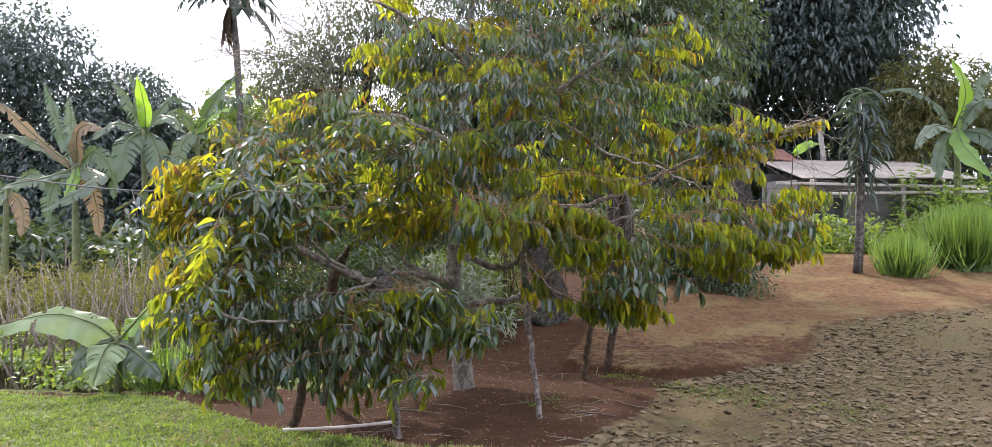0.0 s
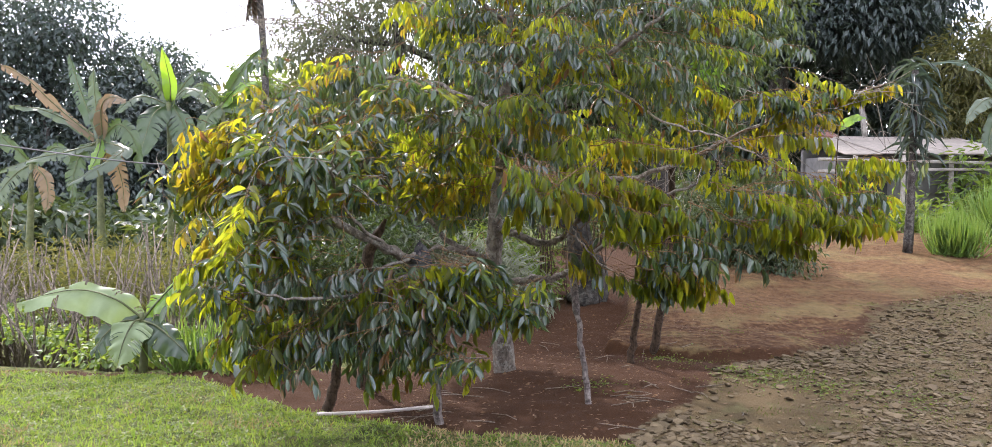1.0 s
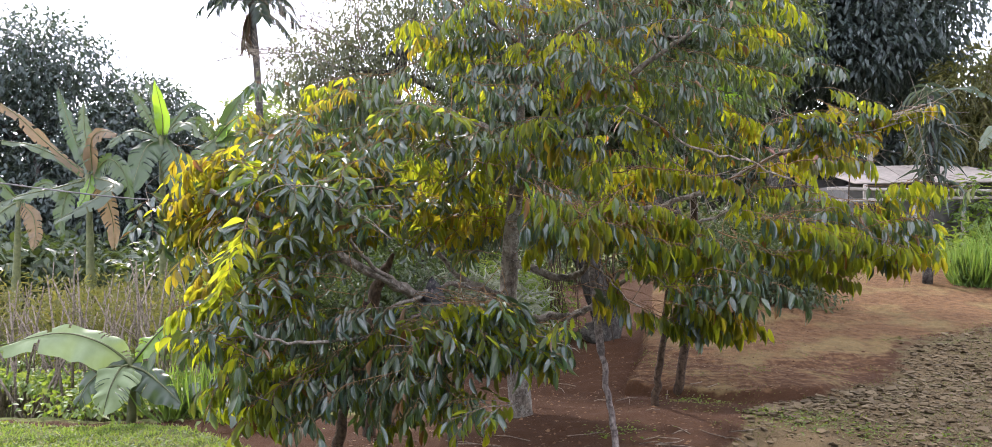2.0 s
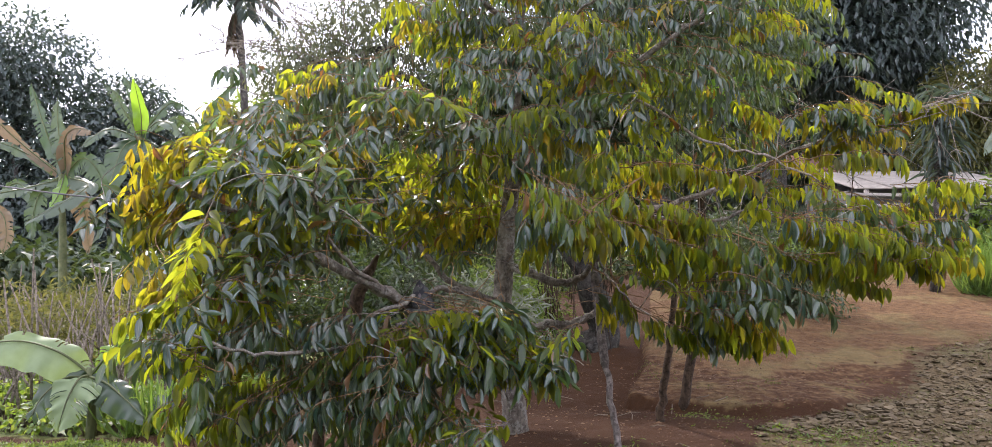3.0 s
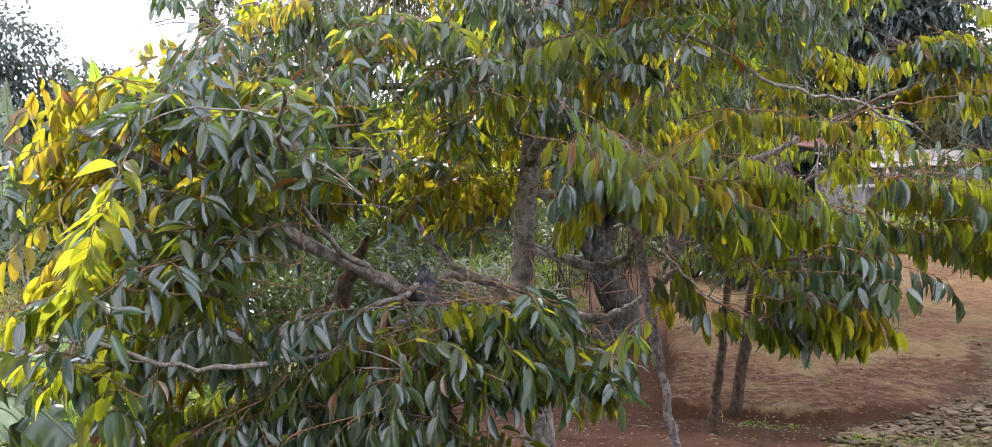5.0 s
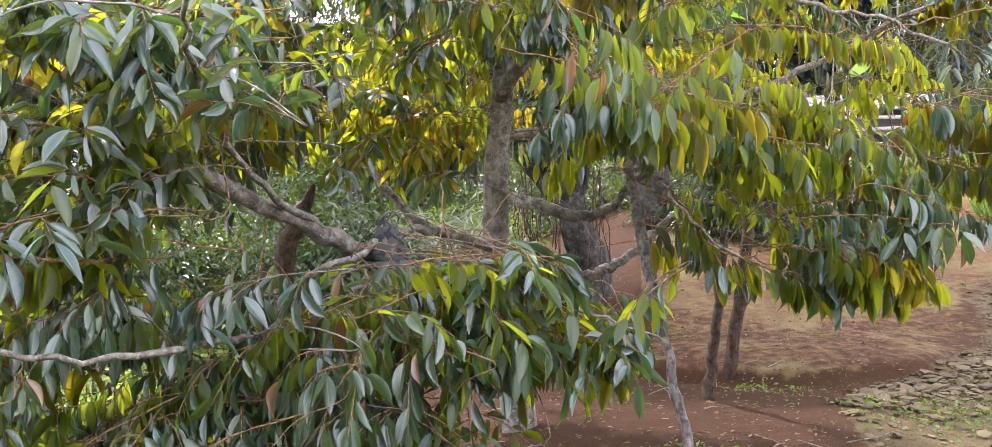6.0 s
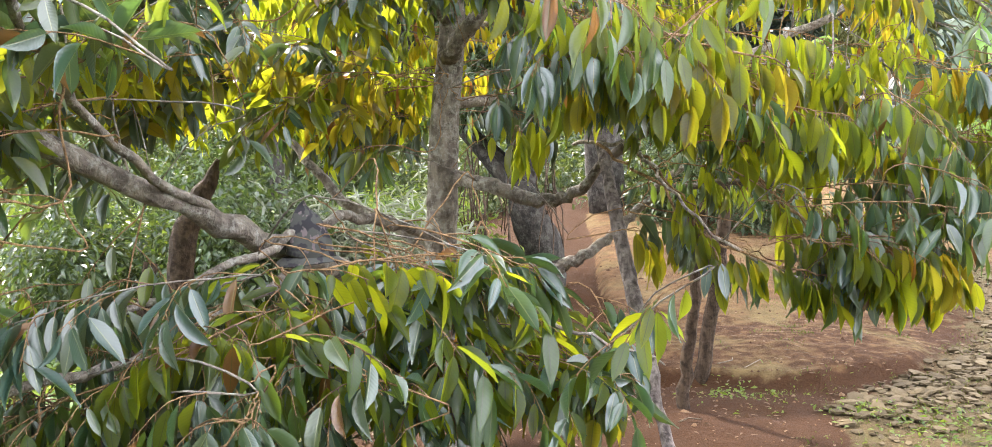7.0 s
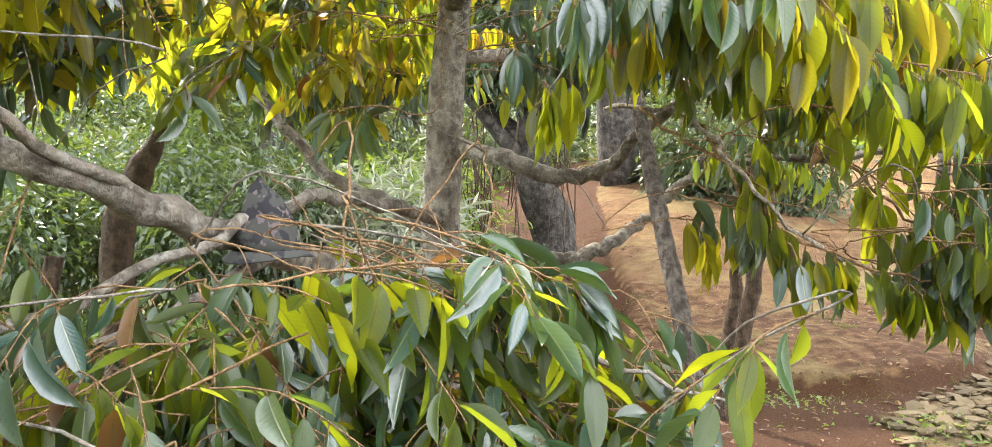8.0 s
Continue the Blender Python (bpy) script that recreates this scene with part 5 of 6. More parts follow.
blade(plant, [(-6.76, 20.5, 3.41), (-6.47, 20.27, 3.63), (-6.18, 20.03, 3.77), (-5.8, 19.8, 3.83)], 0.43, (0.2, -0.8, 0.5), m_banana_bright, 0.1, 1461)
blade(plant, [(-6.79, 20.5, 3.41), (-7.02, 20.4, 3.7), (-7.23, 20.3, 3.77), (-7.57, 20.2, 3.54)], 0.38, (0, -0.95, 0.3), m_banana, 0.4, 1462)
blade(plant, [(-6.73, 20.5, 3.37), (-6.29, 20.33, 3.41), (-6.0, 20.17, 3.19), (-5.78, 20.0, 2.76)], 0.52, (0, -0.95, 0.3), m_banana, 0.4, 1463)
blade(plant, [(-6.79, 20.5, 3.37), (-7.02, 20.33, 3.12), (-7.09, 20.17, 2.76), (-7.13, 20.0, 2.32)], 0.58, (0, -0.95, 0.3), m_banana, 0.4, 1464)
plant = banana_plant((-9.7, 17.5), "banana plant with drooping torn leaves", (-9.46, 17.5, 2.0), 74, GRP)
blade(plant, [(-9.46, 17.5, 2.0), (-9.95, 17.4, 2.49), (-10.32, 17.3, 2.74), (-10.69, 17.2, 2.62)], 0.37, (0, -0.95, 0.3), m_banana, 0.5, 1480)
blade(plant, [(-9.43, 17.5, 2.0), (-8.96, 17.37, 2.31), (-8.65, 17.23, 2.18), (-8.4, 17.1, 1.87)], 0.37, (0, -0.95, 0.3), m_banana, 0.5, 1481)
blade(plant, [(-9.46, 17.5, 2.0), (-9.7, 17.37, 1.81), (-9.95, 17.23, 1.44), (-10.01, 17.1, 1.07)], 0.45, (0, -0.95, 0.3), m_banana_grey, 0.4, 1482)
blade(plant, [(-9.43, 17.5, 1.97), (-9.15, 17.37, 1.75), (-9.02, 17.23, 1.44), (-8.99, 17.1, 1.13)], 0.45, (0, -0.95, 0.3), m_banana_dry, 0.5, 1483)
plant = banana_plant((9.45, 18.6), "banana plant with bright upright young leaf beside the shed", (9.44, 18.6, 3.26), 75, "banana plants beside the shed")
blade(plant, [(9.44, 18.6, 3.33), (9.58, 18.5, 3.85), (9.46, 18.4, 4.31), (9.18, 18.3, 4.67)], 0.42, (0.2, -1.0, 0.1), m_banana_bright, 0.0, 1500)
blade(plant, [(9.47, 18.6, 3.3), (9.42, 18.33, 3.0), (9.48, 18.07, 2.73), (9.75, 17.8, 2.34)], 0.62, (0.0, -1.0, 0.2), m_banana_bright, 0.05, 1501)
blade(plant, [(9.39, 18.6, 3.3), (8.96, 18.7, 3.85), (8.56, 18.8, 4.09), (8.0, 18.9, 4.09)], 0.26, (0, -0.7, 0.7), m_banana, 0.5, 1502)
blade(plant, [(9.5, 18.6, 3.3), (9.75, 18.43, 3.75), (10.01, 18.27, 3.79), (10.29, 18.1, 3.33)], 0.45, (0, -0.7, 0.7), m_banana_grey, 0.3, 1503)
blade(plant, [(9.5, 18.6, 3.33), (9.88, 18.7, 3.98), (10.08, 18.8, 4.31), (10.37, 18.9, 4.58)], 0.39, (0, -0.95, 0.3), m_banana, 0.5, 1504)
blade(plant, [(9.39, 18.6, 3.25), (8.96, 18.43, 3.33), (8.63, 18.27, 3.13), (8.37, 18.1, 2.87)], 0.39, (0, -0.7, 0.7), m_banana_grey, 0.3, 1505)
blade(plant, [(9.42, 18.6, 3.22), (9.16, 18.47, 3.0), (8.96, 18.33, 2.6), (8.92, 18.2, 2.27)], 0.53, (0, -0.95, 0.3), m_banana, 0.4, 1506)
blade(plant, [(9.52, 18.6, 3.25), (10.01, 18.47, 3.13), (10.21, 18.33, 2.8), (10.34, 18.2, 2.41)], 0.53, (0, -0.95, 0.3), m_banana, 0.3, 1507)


# young plant with broad pale leaves at the lawn edge
def young_banana():
    foot = on_land(-3.58, 8.5, -0.04)
    ob = thing("young_banana", tuple(foot), "young banana plant with broad pale leaves at the lawn edge", "banana plant")
    top = vec(-3.58, 8.5, 0.52)
    v, f = tube(smooth_line([foot, 0.5 * (foot + top) + vec(0.02, 0, 0), top], 4), [0.04, 0.032, 0.02], 9, 0.03, 2)
    hang("stem", mesh_of("stem", v, f, m_stem), ob)
    for i, (pts, w, nrm, mat) in enumerate((
            ([(-3.58, 8.5, 0.48), (-3.82, 8.46, 0.66), (-4.15, 8.42, 0.74), (-4.65, 8.36, 0.64)], 0.34, (0, -0.75, 0.66), m_banana_pale),
            ([(-3.58, 8.5, 0.46), (-3.48, 8.55, 0.60), (-3.36, 8.6, 0.74), (-3.20, 8.65, 0.90)], 0.24, (-0.5, -0.75, 0.4), m_banana_bright),
            ([(-3.58, 8.48, 0.47), (-3.60, 8.36, 0.46), (-3.63, 8.24, 0.33), (-3.66, 8.18, 0.16)], 0.36, (0, -0.85, 0.5), m_banana_pale),
            ([(-3.58, 8.48, 0.46), (-3.42, 8.42, 0.42), (-3.26, 8.36, 0.32), (-3.08, 8.3, 0.18)], 0.28, (0.2, -0.8, 0.55), m_banana),
            ([(-3.58, 8.5, 0.44), (-3.72, 8.42, 0.46), (-3.86, 8.34, 0.34), (-3.92, 8.28, 0.2)], 0.28, (-0.2, -0.8, 0.55), m_banana))):
        blade, rib = broad_blade(pts, w, nrm, i, 0.032, 0.2)
        b = hang("leaf_blade", mesh_of("leaf_blade", *blade, mat), ob)
        hang("midrib", mesh_of("midrib", *rib, m_stem), b)


young_banana()


def taro(place, seed, count, size):
    g = np.random.default_rng(seed)
    foot = on_land(*place, -0.02)
    ob = thing("taro_plant", tuple(foot), "low taro plant with pale heart-shaped leaves at the lawn edge", "plant", "taro plants at the lawn edge")
    heart = leaf_shape([(-0.25, 0.35), (-0.1, 0.75), (0.1, 0.95), (0.4, 0.85), (0.75, 0.4), (1.0, 0.03)], 0.12, 0.35)
    for k in range(count):
        a = g.uniform(0, 2 * math.pi)
        top = foot + vec(math.cos(a) * 0.14, math.sin(a) * 0.14, g.uniform(0.18, 0.32))
        v, f = tube([foot, 0.5 * (foot + top) + vec(0, 0, 0.05), top], [0.012, 0.009, 0.006], 6)
        stalk = hang("stalk", mesh_of("stalk", v, f, m_stem), ob)
        w = np.array([[math.cos(a), math.sin(a) - 0.4, -0.45]])
        ax = axes_of(w, np.array([[0.0, -0.5, 1.0]]), np.array([size]), np.array([size * 0.55]))
        hang("leaf_blade", leaf_mesh("leaf_blade", heart, ax, top[None], m_banana_pale if k % 2 else m_banana), stalk)


for i, (x, y, k, s) in enumerate(((-2.55, 8.35, 3, 0.24), (-2.95, 8.6, 3, 0.2), (-3.9, 8.8, 3, 0.2))):
    taro((x, y), 80 + i, k, s)


def palm():
    x, y = -8.3, 29.0
    foot = on_land(x, y)
    ob = thing("palm_tree", tuple(foot), "tall slim palm with hanging dead fronds below its crown", "palm tree")
    top = vec(x - 0.15, y, 8.5)
    v, f = tube(smooth_line([foot, (x + 0.12, y, 3), (x + 0.05, y, 6), top], 6), [0.16, 0.12, 0.11, 0.10], 9, 0.04, 5)
    hang("trunk", mesh_of("trunk", v, f, m_darkbark), ob)
    g = np.random.default_rng(15)
    spec = [(a, g.uniform(-5, 50), 1.7, 0.8, m_hazy) for a in np.arange(0, 360, 30)] + [(a, -78, 1.2, 0.3, m_litter) for a in (240, 285, 300)]
    for head, rise, ln, sag, mat in spec:
        a = radians(head)
        d = unit(vec(math.sin(a) * math.cos(radians(rise)), math.cos(a) * math.cos(radians(rise)), math.sin(radians(rise))))
        c, p = [], top - vec(0, 0, 0.35 if rise < 0 else 0)
        for i in range(11):
            c.append(p.copy())
            d = unit(d + vec(0, 0, -sag / 6))
            p = p + d * ln / 10
        c = np.array(c)
        v, f = tube(c, [0.03, 0.015, 0.005], 5)
        frond = hang("frond", mesh_of("frond", v, f, m_stem), ob)
        s = g.uniform(1, 10, 60)
        o = np.stack([np.interp(s, range(11), c[:, q]) for q in range(3)], axis=1)
        t = np.stack([np.interp(s, range(11), unit(np.gradient(c, axis=0))[:, q]) for q in range(3)], axis=1)
        sd = unit(np.cross(t, vec(0, 0, 1))) * g.choice([-1, 1], 60)[:, None]
        w = t * 0.6 + sd + vec(0, 0, -0.7)
        hang("feather", leaf_mesh("feather", leaf_shape(OVAL_LEAF, 0.1, 0.1), axes_of(w, np.tile(vec(0, 0, 1), (60, 1)), np.full(60, 0.5), np.full(60, 0.022)), o, mat), frond, "", "stuff")


palm()


def dracaena(place, height, seed):
    g = np.random.default_rng(seed)
    foot = on_land(*place, -0.05)
    ob = thing("dracaena_tree", tuple(foot), "slender dracaena with tufts of drooping strap leaves by the yard", "tree")
    top = foot + vec(0.05, 0, height)
    v, f = tube(smooth_line([foot, foot + vec(0.04, 0, height * 0.5), top], 6), [0.075, 0.06, 0.05], 9, 0.05, 4)
    hang("trunk", mesh_of("trunk", v, f, m_darkbark), ob)
    strap = leaf_shape([(0, 0.3), (0.25, 0.9), (0.6, 1.0), (1.0, 0.05)], 0.1, 0.55)
    for k, (z, n) in enumerate(((0.56, 14), (0.66, 20), (0.76, 24), (0.86, 26), (0.94, 26), (1.0, 26))):
        o = foot + (top - foot) * z + vec(g.normal(0, 0.08), g.normal(0, 0.08), 0)
        a = g.uniform(0, 2 * math.pi, n)
        rise = g.uniform(-1.3, 0.3, n) + 0.6 * (k == 5)
        w = np.stack([np.cos(a), np.sin(a), rise], axis=1)
        up = np.tile(vec(0, 0, 1.0), (n, 1)) + 0.01 * g.normal(size=(n, 3))
        hang("leaf_tuft", leaf_mesh("leaf_tuft", strap, axes_of(w, up, g.uniform(0.3, 0.5, n), np.full(n, 0.026)), np.tile(o, (n, 1)) + g.normal(0, 0.12, (n, 3)), m_hazy), ob, "", "stuff")


dracaena((6.05, 15.1), 2.95, 91)


def grass_clump(place, seed, count, ln, spread):
    g = np.random.default_rng(seed)
    foot = on_land(*place, -0.02)
    ob = thing("grass_clump", tuple(foot), "bright green arching clump of tall grass beside the path", "grass", "grass clumps by the yard")
    blade = leaf_shape([(0, 0.6), (0.3, 1.0), (0.55, 0.9), (0.8, 0.6), (1.0, 0.05)], 0.03, 0.5)
    a = g.uniform(0, 2 * math.pi, count)
    lay = g.uniform(0.2, 2.1, count)
    w = np.stack([np.cos(a) * lay, np.sin(a) * lay, np.ones(count)], axis=1)
    up = np.stack([-np.cos(a), -np.sin(a), np.full(count, 0.6)], axis=1)
    p = foot + np.stack([g.normal(0, spread, count), g.normal(0, spread, count), np.zeros(count)], axis=1)
    hang("blade_tuft", leaf_mesh("blade_tuft", blade, axes_of(w, -up, ln * g.uniform(0.6, 1.2, count), np.full(count, 0.008)), p, m_lemon), ob, "", "stuff")


for i, (x, y, k, ln, s) in enumerate(((6.75, 15.0, 750, 0.62, 0.12), (8.1, 15.5, 1100, 0.95, 0.16), (9.3, 16.0, 700, 0.8, 0.16))):
    grass_clump((x, y), 95 + i, k, ln, s)


for i, (x, y, k, ln, s) in enumerate(((-3.25, 8.55, 60, 0.42, 0.05), (-2.75, 8.55, 70, 0.38, 0.06), (-2.3, 8.15, 50, 0.3, 0.06), (-3.05, 8.75, 60, 0.5, 0.06))):
    grass_clump((x, y), 195 + i, k, ln, s)


def sapling():
    foot = on_land(5.57, 17.0, -0.02)
    ob = thing("sapling", tuple(foot), "thin sapling with a brown stem and one yellow-green leaf", "sapling")
    v, f = tube(smooth_line([foot, (5.53, 17.0, 1.6), (5.58, 17.0, 2.68)], 5), [0.018, 0.014, 0.008], 7, 0.04, 1)
    hang("stem", mesh_of("stem", v, f, m_post), ob)
    blade, rib = broad_blade([(5.58, 17.0, 2.68), (5.74, 16.96, 2.82), (5.87, 16.92, 2.88), (6.01, 16.86, 2.86)], 0.17, (0.1, -0.85, 0.5), 4)
    hang("leaf_blade", mesh_of("leaf_blade", *blade, m_banana_bright), ob)


sapling()
cable = thing("cable", (-9, 13.8, 2.4), "thin grey cable strung between the garden plants", "cable")
v, f = tube(smooth_line([(-13.0, 13.4, 2.85), (-9.0, 13.8, 2.36), (-6.2, 14.3, 1.98), (-5.0, 14.6, 1.95)], 8), [0.012, 0.012], 5)
hang("strand", mesh_of("strand", v, f, m_wall), cable)


# ---- the shed ----
def box(name, size, centre, material, parent, label="", turn=(0, 0, 0), bevel=0.01):
    bm = bmesh.new()
    bmesh.ops.create_cube(bm, size=1.0)
    bmesh.ops.scale(bm, vec=Vector(size), verts=bm.verts)
    if bevel:
        bmesh.ops.bevel(bm, geom=bm.edges[:], offset=bevel, segments=1, affect="EDGES")
    bmesh.ops.transform(bm, matrix=pose(*centre, *turn), verts=bm.verts)
    return part(name, bm, material, parent, label)


def shed():
    x0, x1, y0, y1 = 6.75, 10.5, 20.0, 23.0
    base = float(land(8, 20))
    ob = thing("shed", (8.2, 21.5, base), "low shed with weathered grey roof sheets and grey wall", "shed")
    box("wall", (3.3, 0.15, 2.3 - base), (8.4, 20.4, 0.5 * (2.2 + base)), m_wall, ob, "grey rendered wall")
    box("wall", (0.15, 2.4, 2.3 - base), (6.9, 21.7, 0.5 * (2.2 + base)), m_wall, ob)
    box("wall", (0.15, 2.4, 2.3 - base), (9.95, 21.7, 0.5 * (2.2 + base)), m_wall, ob)
    box("wall", (3.3, 0.15, 2.5 - base), (8.4, 22.9, 0.5 * (2.4 + base)), m_wall, ob)
    for k in range(5):
        g = random.Random(k)
        w = (x1 - x0) / 5
        box("roof_sheet", (w + 0.05, 3.2, 0.03), (x0 + w * (k + 0.5), 21.4 + g.uniform(-0.05, 0.05), 2.52 + 0.012 * (k % 2) + g.uniform(-0.01, 0.01)), m_roof, ob, "weathered pale roof sheet", (9.0, g.uniform(-0.6, 0.6), 0))
    box("ridge_roof", (1.6, 1.6, 0.05), (6.9, 23.6, 3.05), m_roof_red, ob, "old dull red roof piece", (14, 8, 0))
    box("window", (0.8, 0.05, 0.5), (7.4, 20.31, 1.6), m_glass_dark, ob, "dark window opening")
    for x in (6.9, 7.9, 8.9, 10.1):
        box("post", (0.08, 0.08, 2.25 - base), (x, 19.75, 0.5 * (2.25 + base)), m_timber, ob, "grey timber post")
    for z, a in ((2.12, 1.2), (1.95, -0.8)):
        box("rail", (4.6, 0.06, 0.06), (8.4, 19.68, z), m_timber, ob, "long grey timber rail", (0, a, 0))


shed()
for x, y, h, a in ((8.6, 23.6, 3.9, -7), (15.6, 45.0, 11.0, 0)):
    b = float(land(x, y))
    ob = thing("white_post", (x, y, b), "pale weathered upright post among the trees", "post", "pale posts among the trees")
    box("shaft", (0.11 if h < 5 else 0.3, 0.11 if h < 5 else 0.3, h - b + 0.1), (x, y, 0.5 * (h + b) - 0.05), m_palebark, ob, "", (0, a, 0))


# ---- lawn, litter and stones ----
def lawn_grass():
    g = np.random.default_rng(101)
    n = 62000
    x, y = g.uniform(-6.5, 1.6, n), 8.5 - 4.2 * g.random(n) ** 1.1
    keep = (lawn_side(x, y) + g.normal(0, 0.12, n) > 0.5) & (rough_noise(x, y, 2.2, 9) + g.normal(0, 0.8, n) > -1.0)
    x, y = x[keep], y[keep]
    n = len(x)
    p = np.stack([x, y, land(x, y) - 0.005], axis=1)
    w = np.stack([g.normal(0, 0.65, n), g.normal(0, 0.65, n), np.ones(n)], axis=1)
    ln = g.uniform(0.02, 0.055, n)
    blade = leaf_shape([(0, 0.8), (0.5, 1.0), (1.0, 0.05)], 0.0, 0.3, 0, 2)
    up = g.normal(size=(n, 3)) + vec(0, -0.4, 0.3)
    dry = rough_noise(x, y, 3.0, 12) * 0.5 + (x > -0.9) * 1.0 * (y > 6.0) + g.normal(0, 0.35, n) > 0.75
    for m, mat, lab in ((~dry, m_grass, "short trodden green lawn grass"), (dry, m_drygrass, "dry straw-coloured grass in the lawn")):
        ob = new("lawn_grass", leaf_mesh("lawn_grass", blade, axes_of(w[m], up[m], ln[m], np.full(m.sum(), 0.0042)), p[m], mat))
        tagged(ob, lab, "grass", kind="stuff")
    # low broad-leaved herbs between the blades, in uneven tufts
    n = 70000
    x, y = g.uniform(-6.5, 0.6, n), 8.5 - 3.6 * g.random(n) ** 1.2
    keep = (lawn_side(x, y) + g.normal(0, 0.15, n) > 0.5) & (rough_noise(x, y, 3.4, 19) + 0.7 * rough_noise(x, y, 9.0, 20) + g.normal(0, 0.5, n) > -0.1)
    x, y = x[keep], y[keep]
    n = len(x)
    tuft = 0.012 + 0.022 * np.clip(rough_noise(x, y, 7.0, 21), 0, 1.6)
    p = np.stack([x, y, land(x, y) + tuft * g.random(n)], axis=1)
    w = np.stack([g.normal(size=n), g.normal(size=n), g.normal(0.1, 0.3, n)], axis=1)
    ln = g.uniform(0.014, 0.034, n)
    ob = new("lawn_herbs", leaf_mesh("lawn_herbs", leaf_shape(OVAL_LEAF, 0.1, 0.2), axes_of(w, g.normal(0, 0.45, (n, 3)) + vec(0, 0, 1), ln, ln * 0.3), p, m_clover))
    tagged(ob, "low broad-leaved green herbs growing in the lawn", "lawn", kind="stuff")


lawn_grass()


def weeds():
    """Thin green tufts in the track and at the berm foot."""
    g = np.random.default_rng(103)
    spots = [(g.uniform(1.0, 8.0), g.uniform(5.5, 12.0)) for _ in range(120)] + [(1.2 + 0.15 * k, 9.15 + g.normal(0, 0.1)) for k in range(10)] + [(2.0 + g.normal(0, 0.2), 8.6 + g.normal(0, 0.2)) for _ in range(12)]
    p = []
    for x, y in spots:
        k = g.integers(8, 36)
        q = np.stack([x + g.normal(0, 0.07, k), y + g.normal(0, 0.07, k)], axis=1)
        p.append(q)
    p = np.vstack(p)
    p = np.column_stack([p, land(p[:, 0], p[:, 1])])
    n = len(p)
    w = np.stack([g.normal(0, 0.8, n), g.normal(0, 0.8, n), np.ones(n)], axis=1)
    ob = new("weeds", leaf_mesh("weeds", leaf_shape(OVAL_LEAF, 0.1, 0.2), axes_of(w, g.normal(size=(n, 3)) + vec(0, 0, 1), g.uniform(0.012, 0.032, n), np.full(n, 0.004)), p, m_trackgrass))
    tagged(ob, "small green weeds growing through the stony track", "weeds", kind="stuff")


weeds()


def track_herbs():
    """Patches of low green herbs among the stones at the rim of the track."""
    g = np.random.default_rng(117)
    p = []
    for x, y, r, k in ((1.95, 8.35, 0.20, 240), (2.35, 8.0, 0.16, 160), (1.75, 8.7, 0.10, 80), (1.25, 9.1, 0.16, 110), (0.45, 7.9, 0.14, 90), (2.9, 7.6, 0.2, 120)):
        q = g.normal(0, r, (k, 2)) + (x, y)
        p.append(np.column_stack([q, land(q[:, 0], q[:, 1]) + 0.005 + 0.03 * g.random(k)]))
    p = np.vstack(p)
    n = len(p)
    w = np.stack([g.normal(size=n), g.normal(size=n), g.normal(0.3, 0.3, n)], axis=1)
    ln = g.uniform(0.018, 0.042, n)
    ob = new("track_herbs", leaf_mesh("track_herbs", leaf_shape(OVAL_LEAF, 0.1, 0.2), axes_of(w, g.normal(0, 0.4, (n, 3)) + vec(0, 0, 1), ln, ln * 0.27), p, m_clover))
    tagged(ob, "patches of low green herbs among the track stones", "weeds", kind="stuff")


track_herbs()


def track_grass():
    """Thin short grass that has crept over the stony track."""
    g = np.random.default_rng(113)
    n = 30000
    x, y = 1.0 + 7.5 * g.random(n) ** 0.8, g.uniform(5.2, 13.5, n)
    keep = (track_side(x, y) > 0.3) & (rough_noise(x, y, 1.4, 33) + 0.5 * rough_noise(x, y, 4.0, 34) + 0.3 * (x - 3.2) + g.normal(0, 0.35, n) > 0.3)
    x, y = x[keep], y[keep]
    n = len(x)
    p = np.stack([x, y, land(x, y) - 0.004], axis=1)
    w = np.stack([g.normal(0, 0.7, n), g.normal(0, 0.7, n), np.ones(n)], axis=1)
    ob = new("track_grass", leaf_mesh("track_grass", leaf_shape([(0, 0.8), (0.5, 1.0), (1.0, 0.05)], 0.0, 0.3, 0, 2), axes_of(w, g.normal(size=(n, 3)) + vec(0, -0.4, 0.3), g.uniform(0.012, 0.034, n), np.full(n, 0.003)), p, m_trackgrass))
    tagged(ob, "thin green grass growing over the stony track", "grass", kind="stuff")


track_grass()


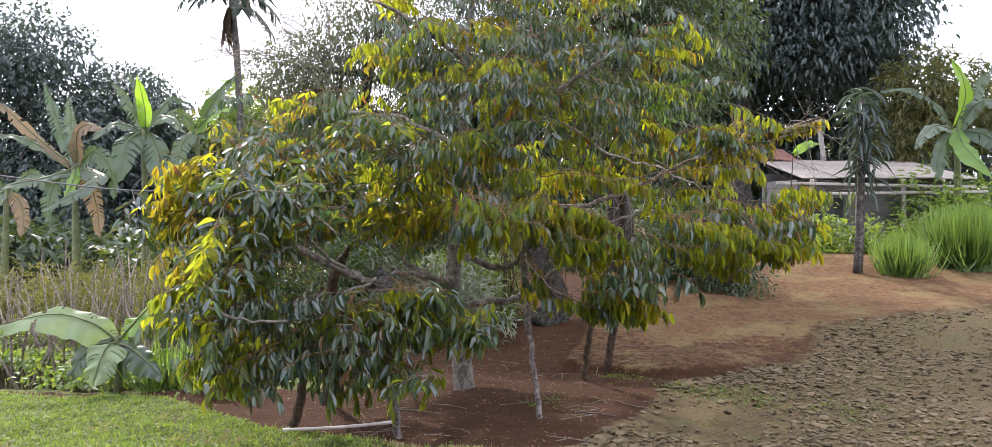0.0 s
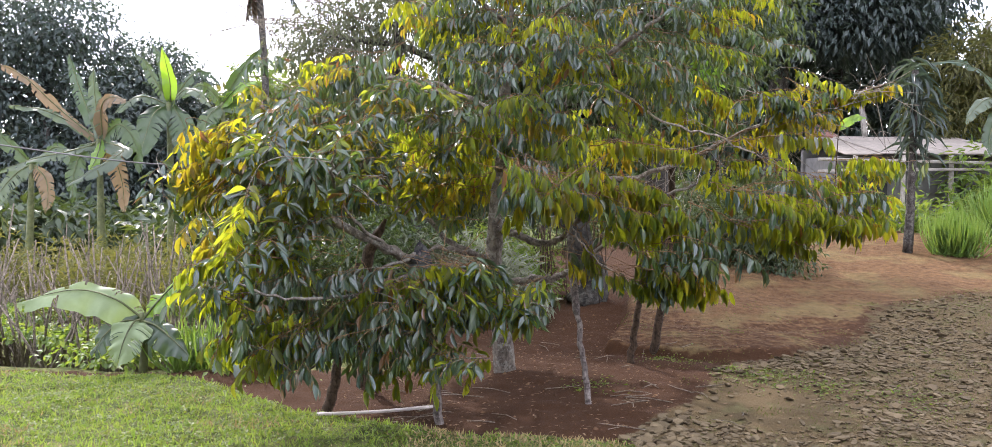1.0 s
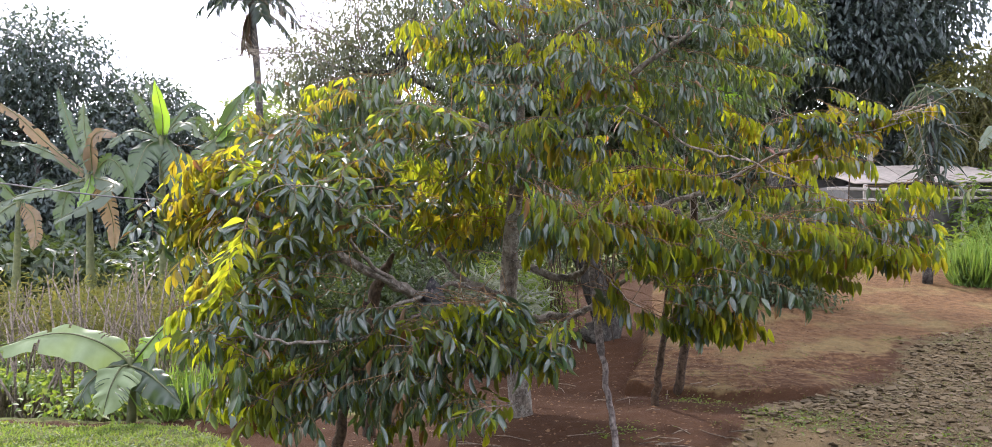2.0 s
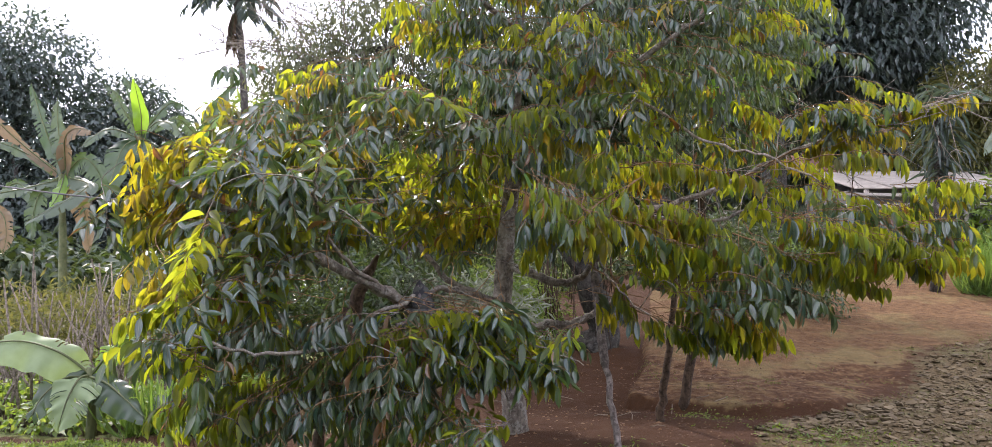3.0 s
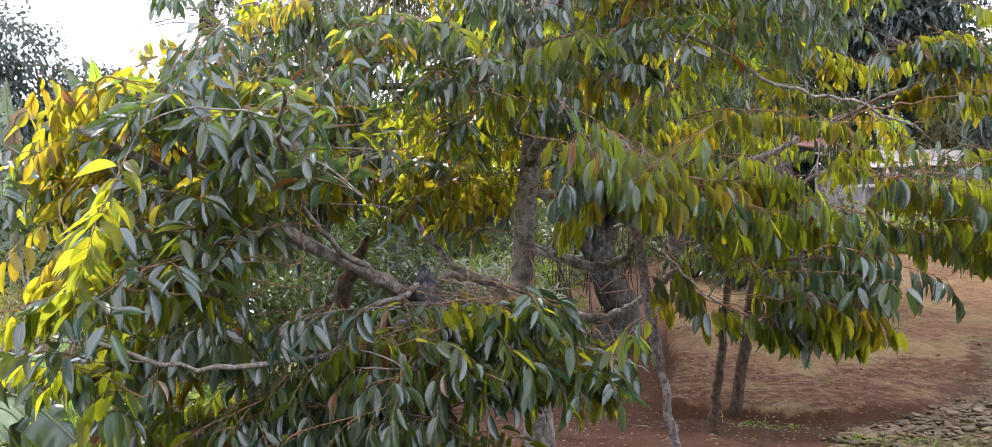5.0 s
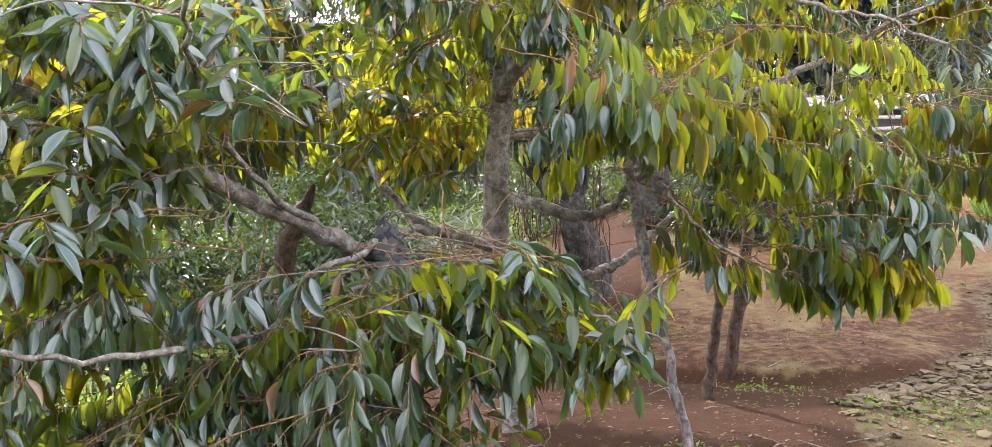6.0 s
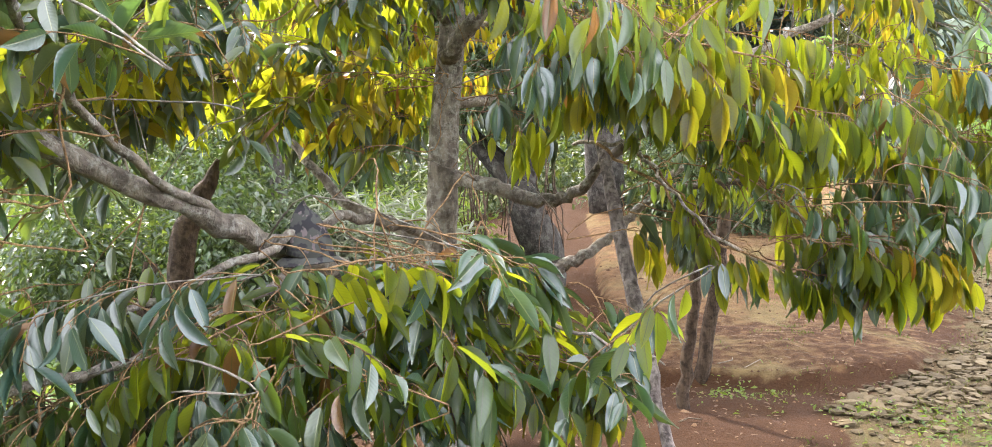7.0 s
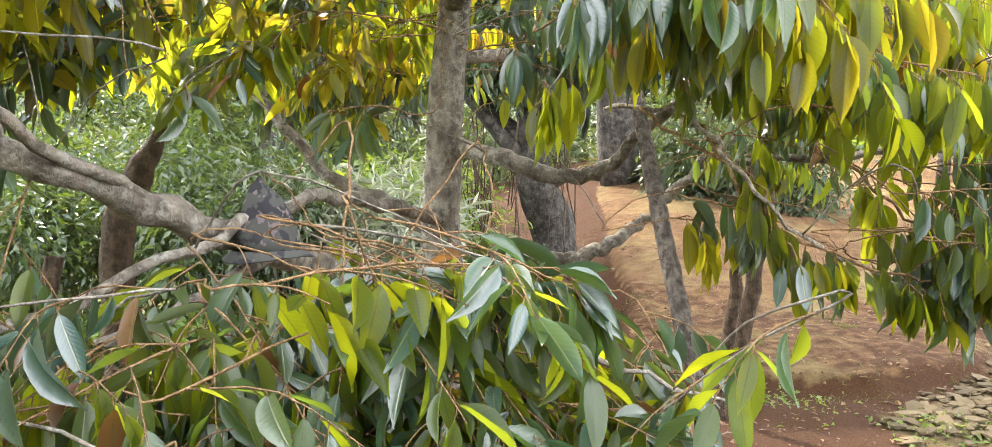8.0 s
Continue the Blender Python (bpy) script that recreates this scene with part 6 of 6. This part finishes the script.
def litter():
    g = np.random.default_rng(104)
    n = 2200
    x, y = g.uniform(-1.8, 3.2, n), g.uniform(6.5, 11.5, n)
    keep = (lawn_side(x, y) < 0.4) & (g.random(n) < 1 - 0.6 * track_side(x, y))
    x, y = x[keep], y[keep]
    n = len(x)
    p = np.stack([x, y, land(x, y) + 0.006], axis=1)
    w = np.stack([g.normal(size=n), g.normal(size=n), g.normal(0, 0.05, n)], axis=1)
    s = g.uniform(0.015, 0.05, n)
    ob = new("leaf_litter", leaf_mesh("leaf_litter", leaf_shape(LONG_LEAF, 0.06, -0.05, 0.03), axes_of(w, np.tile(vec(0, 0, 1), (n, 1)) + g.normal(0, 0.12, (n, 3)), s, s * 0.16), p, m_litter))
    tagged(ob, "curled brown fallen leaves on the red soil", "fallen leaves", kind="stuff")
    h = Heap()
    for _ in range(55):
        q = on_land(g.uniform(-1.5, 1.6), g.uniform(6.6, 10.2), 0.012)
        a, ln = g.uniform(0, math.pi), g.uniform(0.08, 0.4)
        d = vec(math.cos(a), math.sin(a), 0)
        e = q + d * ln
        e[2] = float(land(e[0], e[1])) + 0.012
        v, f = tube([q, 0.5 * (q + e) + vec(g.normal(0, 0.02), g.normal(0, 0.02), 0.008), e], [0.004, 0.003], 4)
        h.add(v, f)
    tagged(new("fallen_twigs", h.mesh("fallen_twigs", m_stalk)), "dry fallen twigs scattered on the soil", "twigs", kind="stuff")


litter()


def stones():
    g = np.random.default_rng(105)
    shapes = []
    for k in range(7):
        bm = bmesh.new()
        bmesh.ops.create_icosphere(bm, subdivisions=1, radius=0.5)
        for v in bm.verts:
            v.co *= g.uniform(0.72, 1.12)
            v.co.z = max(min(v.co.z * 0.5, 0.15), -0.25)
        shapes.append(([tuple(v.co) for v in bm.verts], [tuple(v.index for v in f.verts) for f in bm.faces]))
        bm.free()
    spots = []
    n = 36000
    x, y = 0.4 + 7.5 * g.random(n) ** 1.5, g.uniform(5.2, 13.0, n)
    keep = track_side(x, y) + g.normal(0, 0.12, n) > 0.55
    keep &= rough_noise(x, y, 1.1, 31) + g.normal(0, 0.6, n) > -0.5
    spots = np.stack([x[keep], y[keep]], axis=1)
    rim = np.abs(spots[:, 1] - along(TRACK_EDGE, spots[:, 0]))
    size = np.clip(g.lognormal(math.log(0.03), 0.45, len(spots)) * (1 + 0.75 * np.exp(-(rim / 0.6) ** 2) * (spots[:, 0] < 3)), 0.016, 0.10)
    meshes = [mesh_of("stone", s[0], s[1], m_stone, False) for s in shapes]
    # those along the rim of the bed, where the path passes nearest, are picked out singly
    rim = np.abs(spots[:, 1] - along(TRACK_EDGE, spots[:, 0]))
    near = np.argsort(rim + 1.2 * np.clip(0.05 - size, 0, 1) * 20 + 0.35 * np.abs(spots[:, 0] - 1.7))[:300]
    single = np.zeros(len(spots), bool)
    single[near] = True
    h = Heap()
    for i, (px, py) in enumerate(spots):
        k = g.integers(0, 7)
        z = float(land(px, py)) + 0.16 * size[i]
        m = Matrix.LocRotScale(Vector((px, py, z)), Euler((g.normal(0, 0.2), g.normal(0, 0.2), g.uniform(0, 6.28))), Vector((size[i] * g.uniform(0.8, 1.5), size[i], size[i] * g.uniform(0.6, 1.0))))
        if single[i]:
            ob = new("stone", meshes[k])
            ob.parent = ground
            ob.matrix_basis = m
        else:
            a = np.array(m)
            h.add(np.array(shapes[k][0]) @ a[:3, :3].T + a[:3, 3], shapes[k][1])
    tagged(new("gravel", h.mesh("gravel", m_stone, False)), "loose grey-brown stones and gravel bedded in the track", "gravel", kind="stuff")


stones()


def soil_crumbs():
    """Small clods and chips of earth on the bare soil and the trodden path."""
    g = np.random.default_rng(107)
    n = 9000
    x, y = g.uniform(-1.6, 4.6, n), 6.5 + 7.5 * g.random(n) ** 1.2
    keep = (lawn_side(x, y) < 0.3) & (track_side(x, y) < 0.6) & (rough_noise(x, y, 2.5, 41) + g.normal(0, 0.5, n) > 0.0)
    x, y = x[keep], y[keep]
    h = Heap()
    corner = np.array([(1, 0, 0), (0, 1, 0), (-1, 0, 0), (0, -1, 0), (0, 0, 0.8)], float)
    sides = [(0, 1, 4), (1, 2, 4), (2, 3, 4), (3, 0, 4)]
    size = np.clip(g.lognormal(math.log(0.007), 0.5, len(x)), 0.003, 0.026)
    top = land(x, y)
    for i in range(len(x)):
        h.add(corner * size[i] * g.uniform(0.6, 1.3, (5, 3)) + vec(x[i], y[i], top[i] - 0.001), sides)
    tagged(new("soil_crumbs", h.mesh("soil_crumbs", m_crumb, False)), "small red-brown clods and chips on the bare soil", "soil clods", kind="stuff")


soil_crumbs()
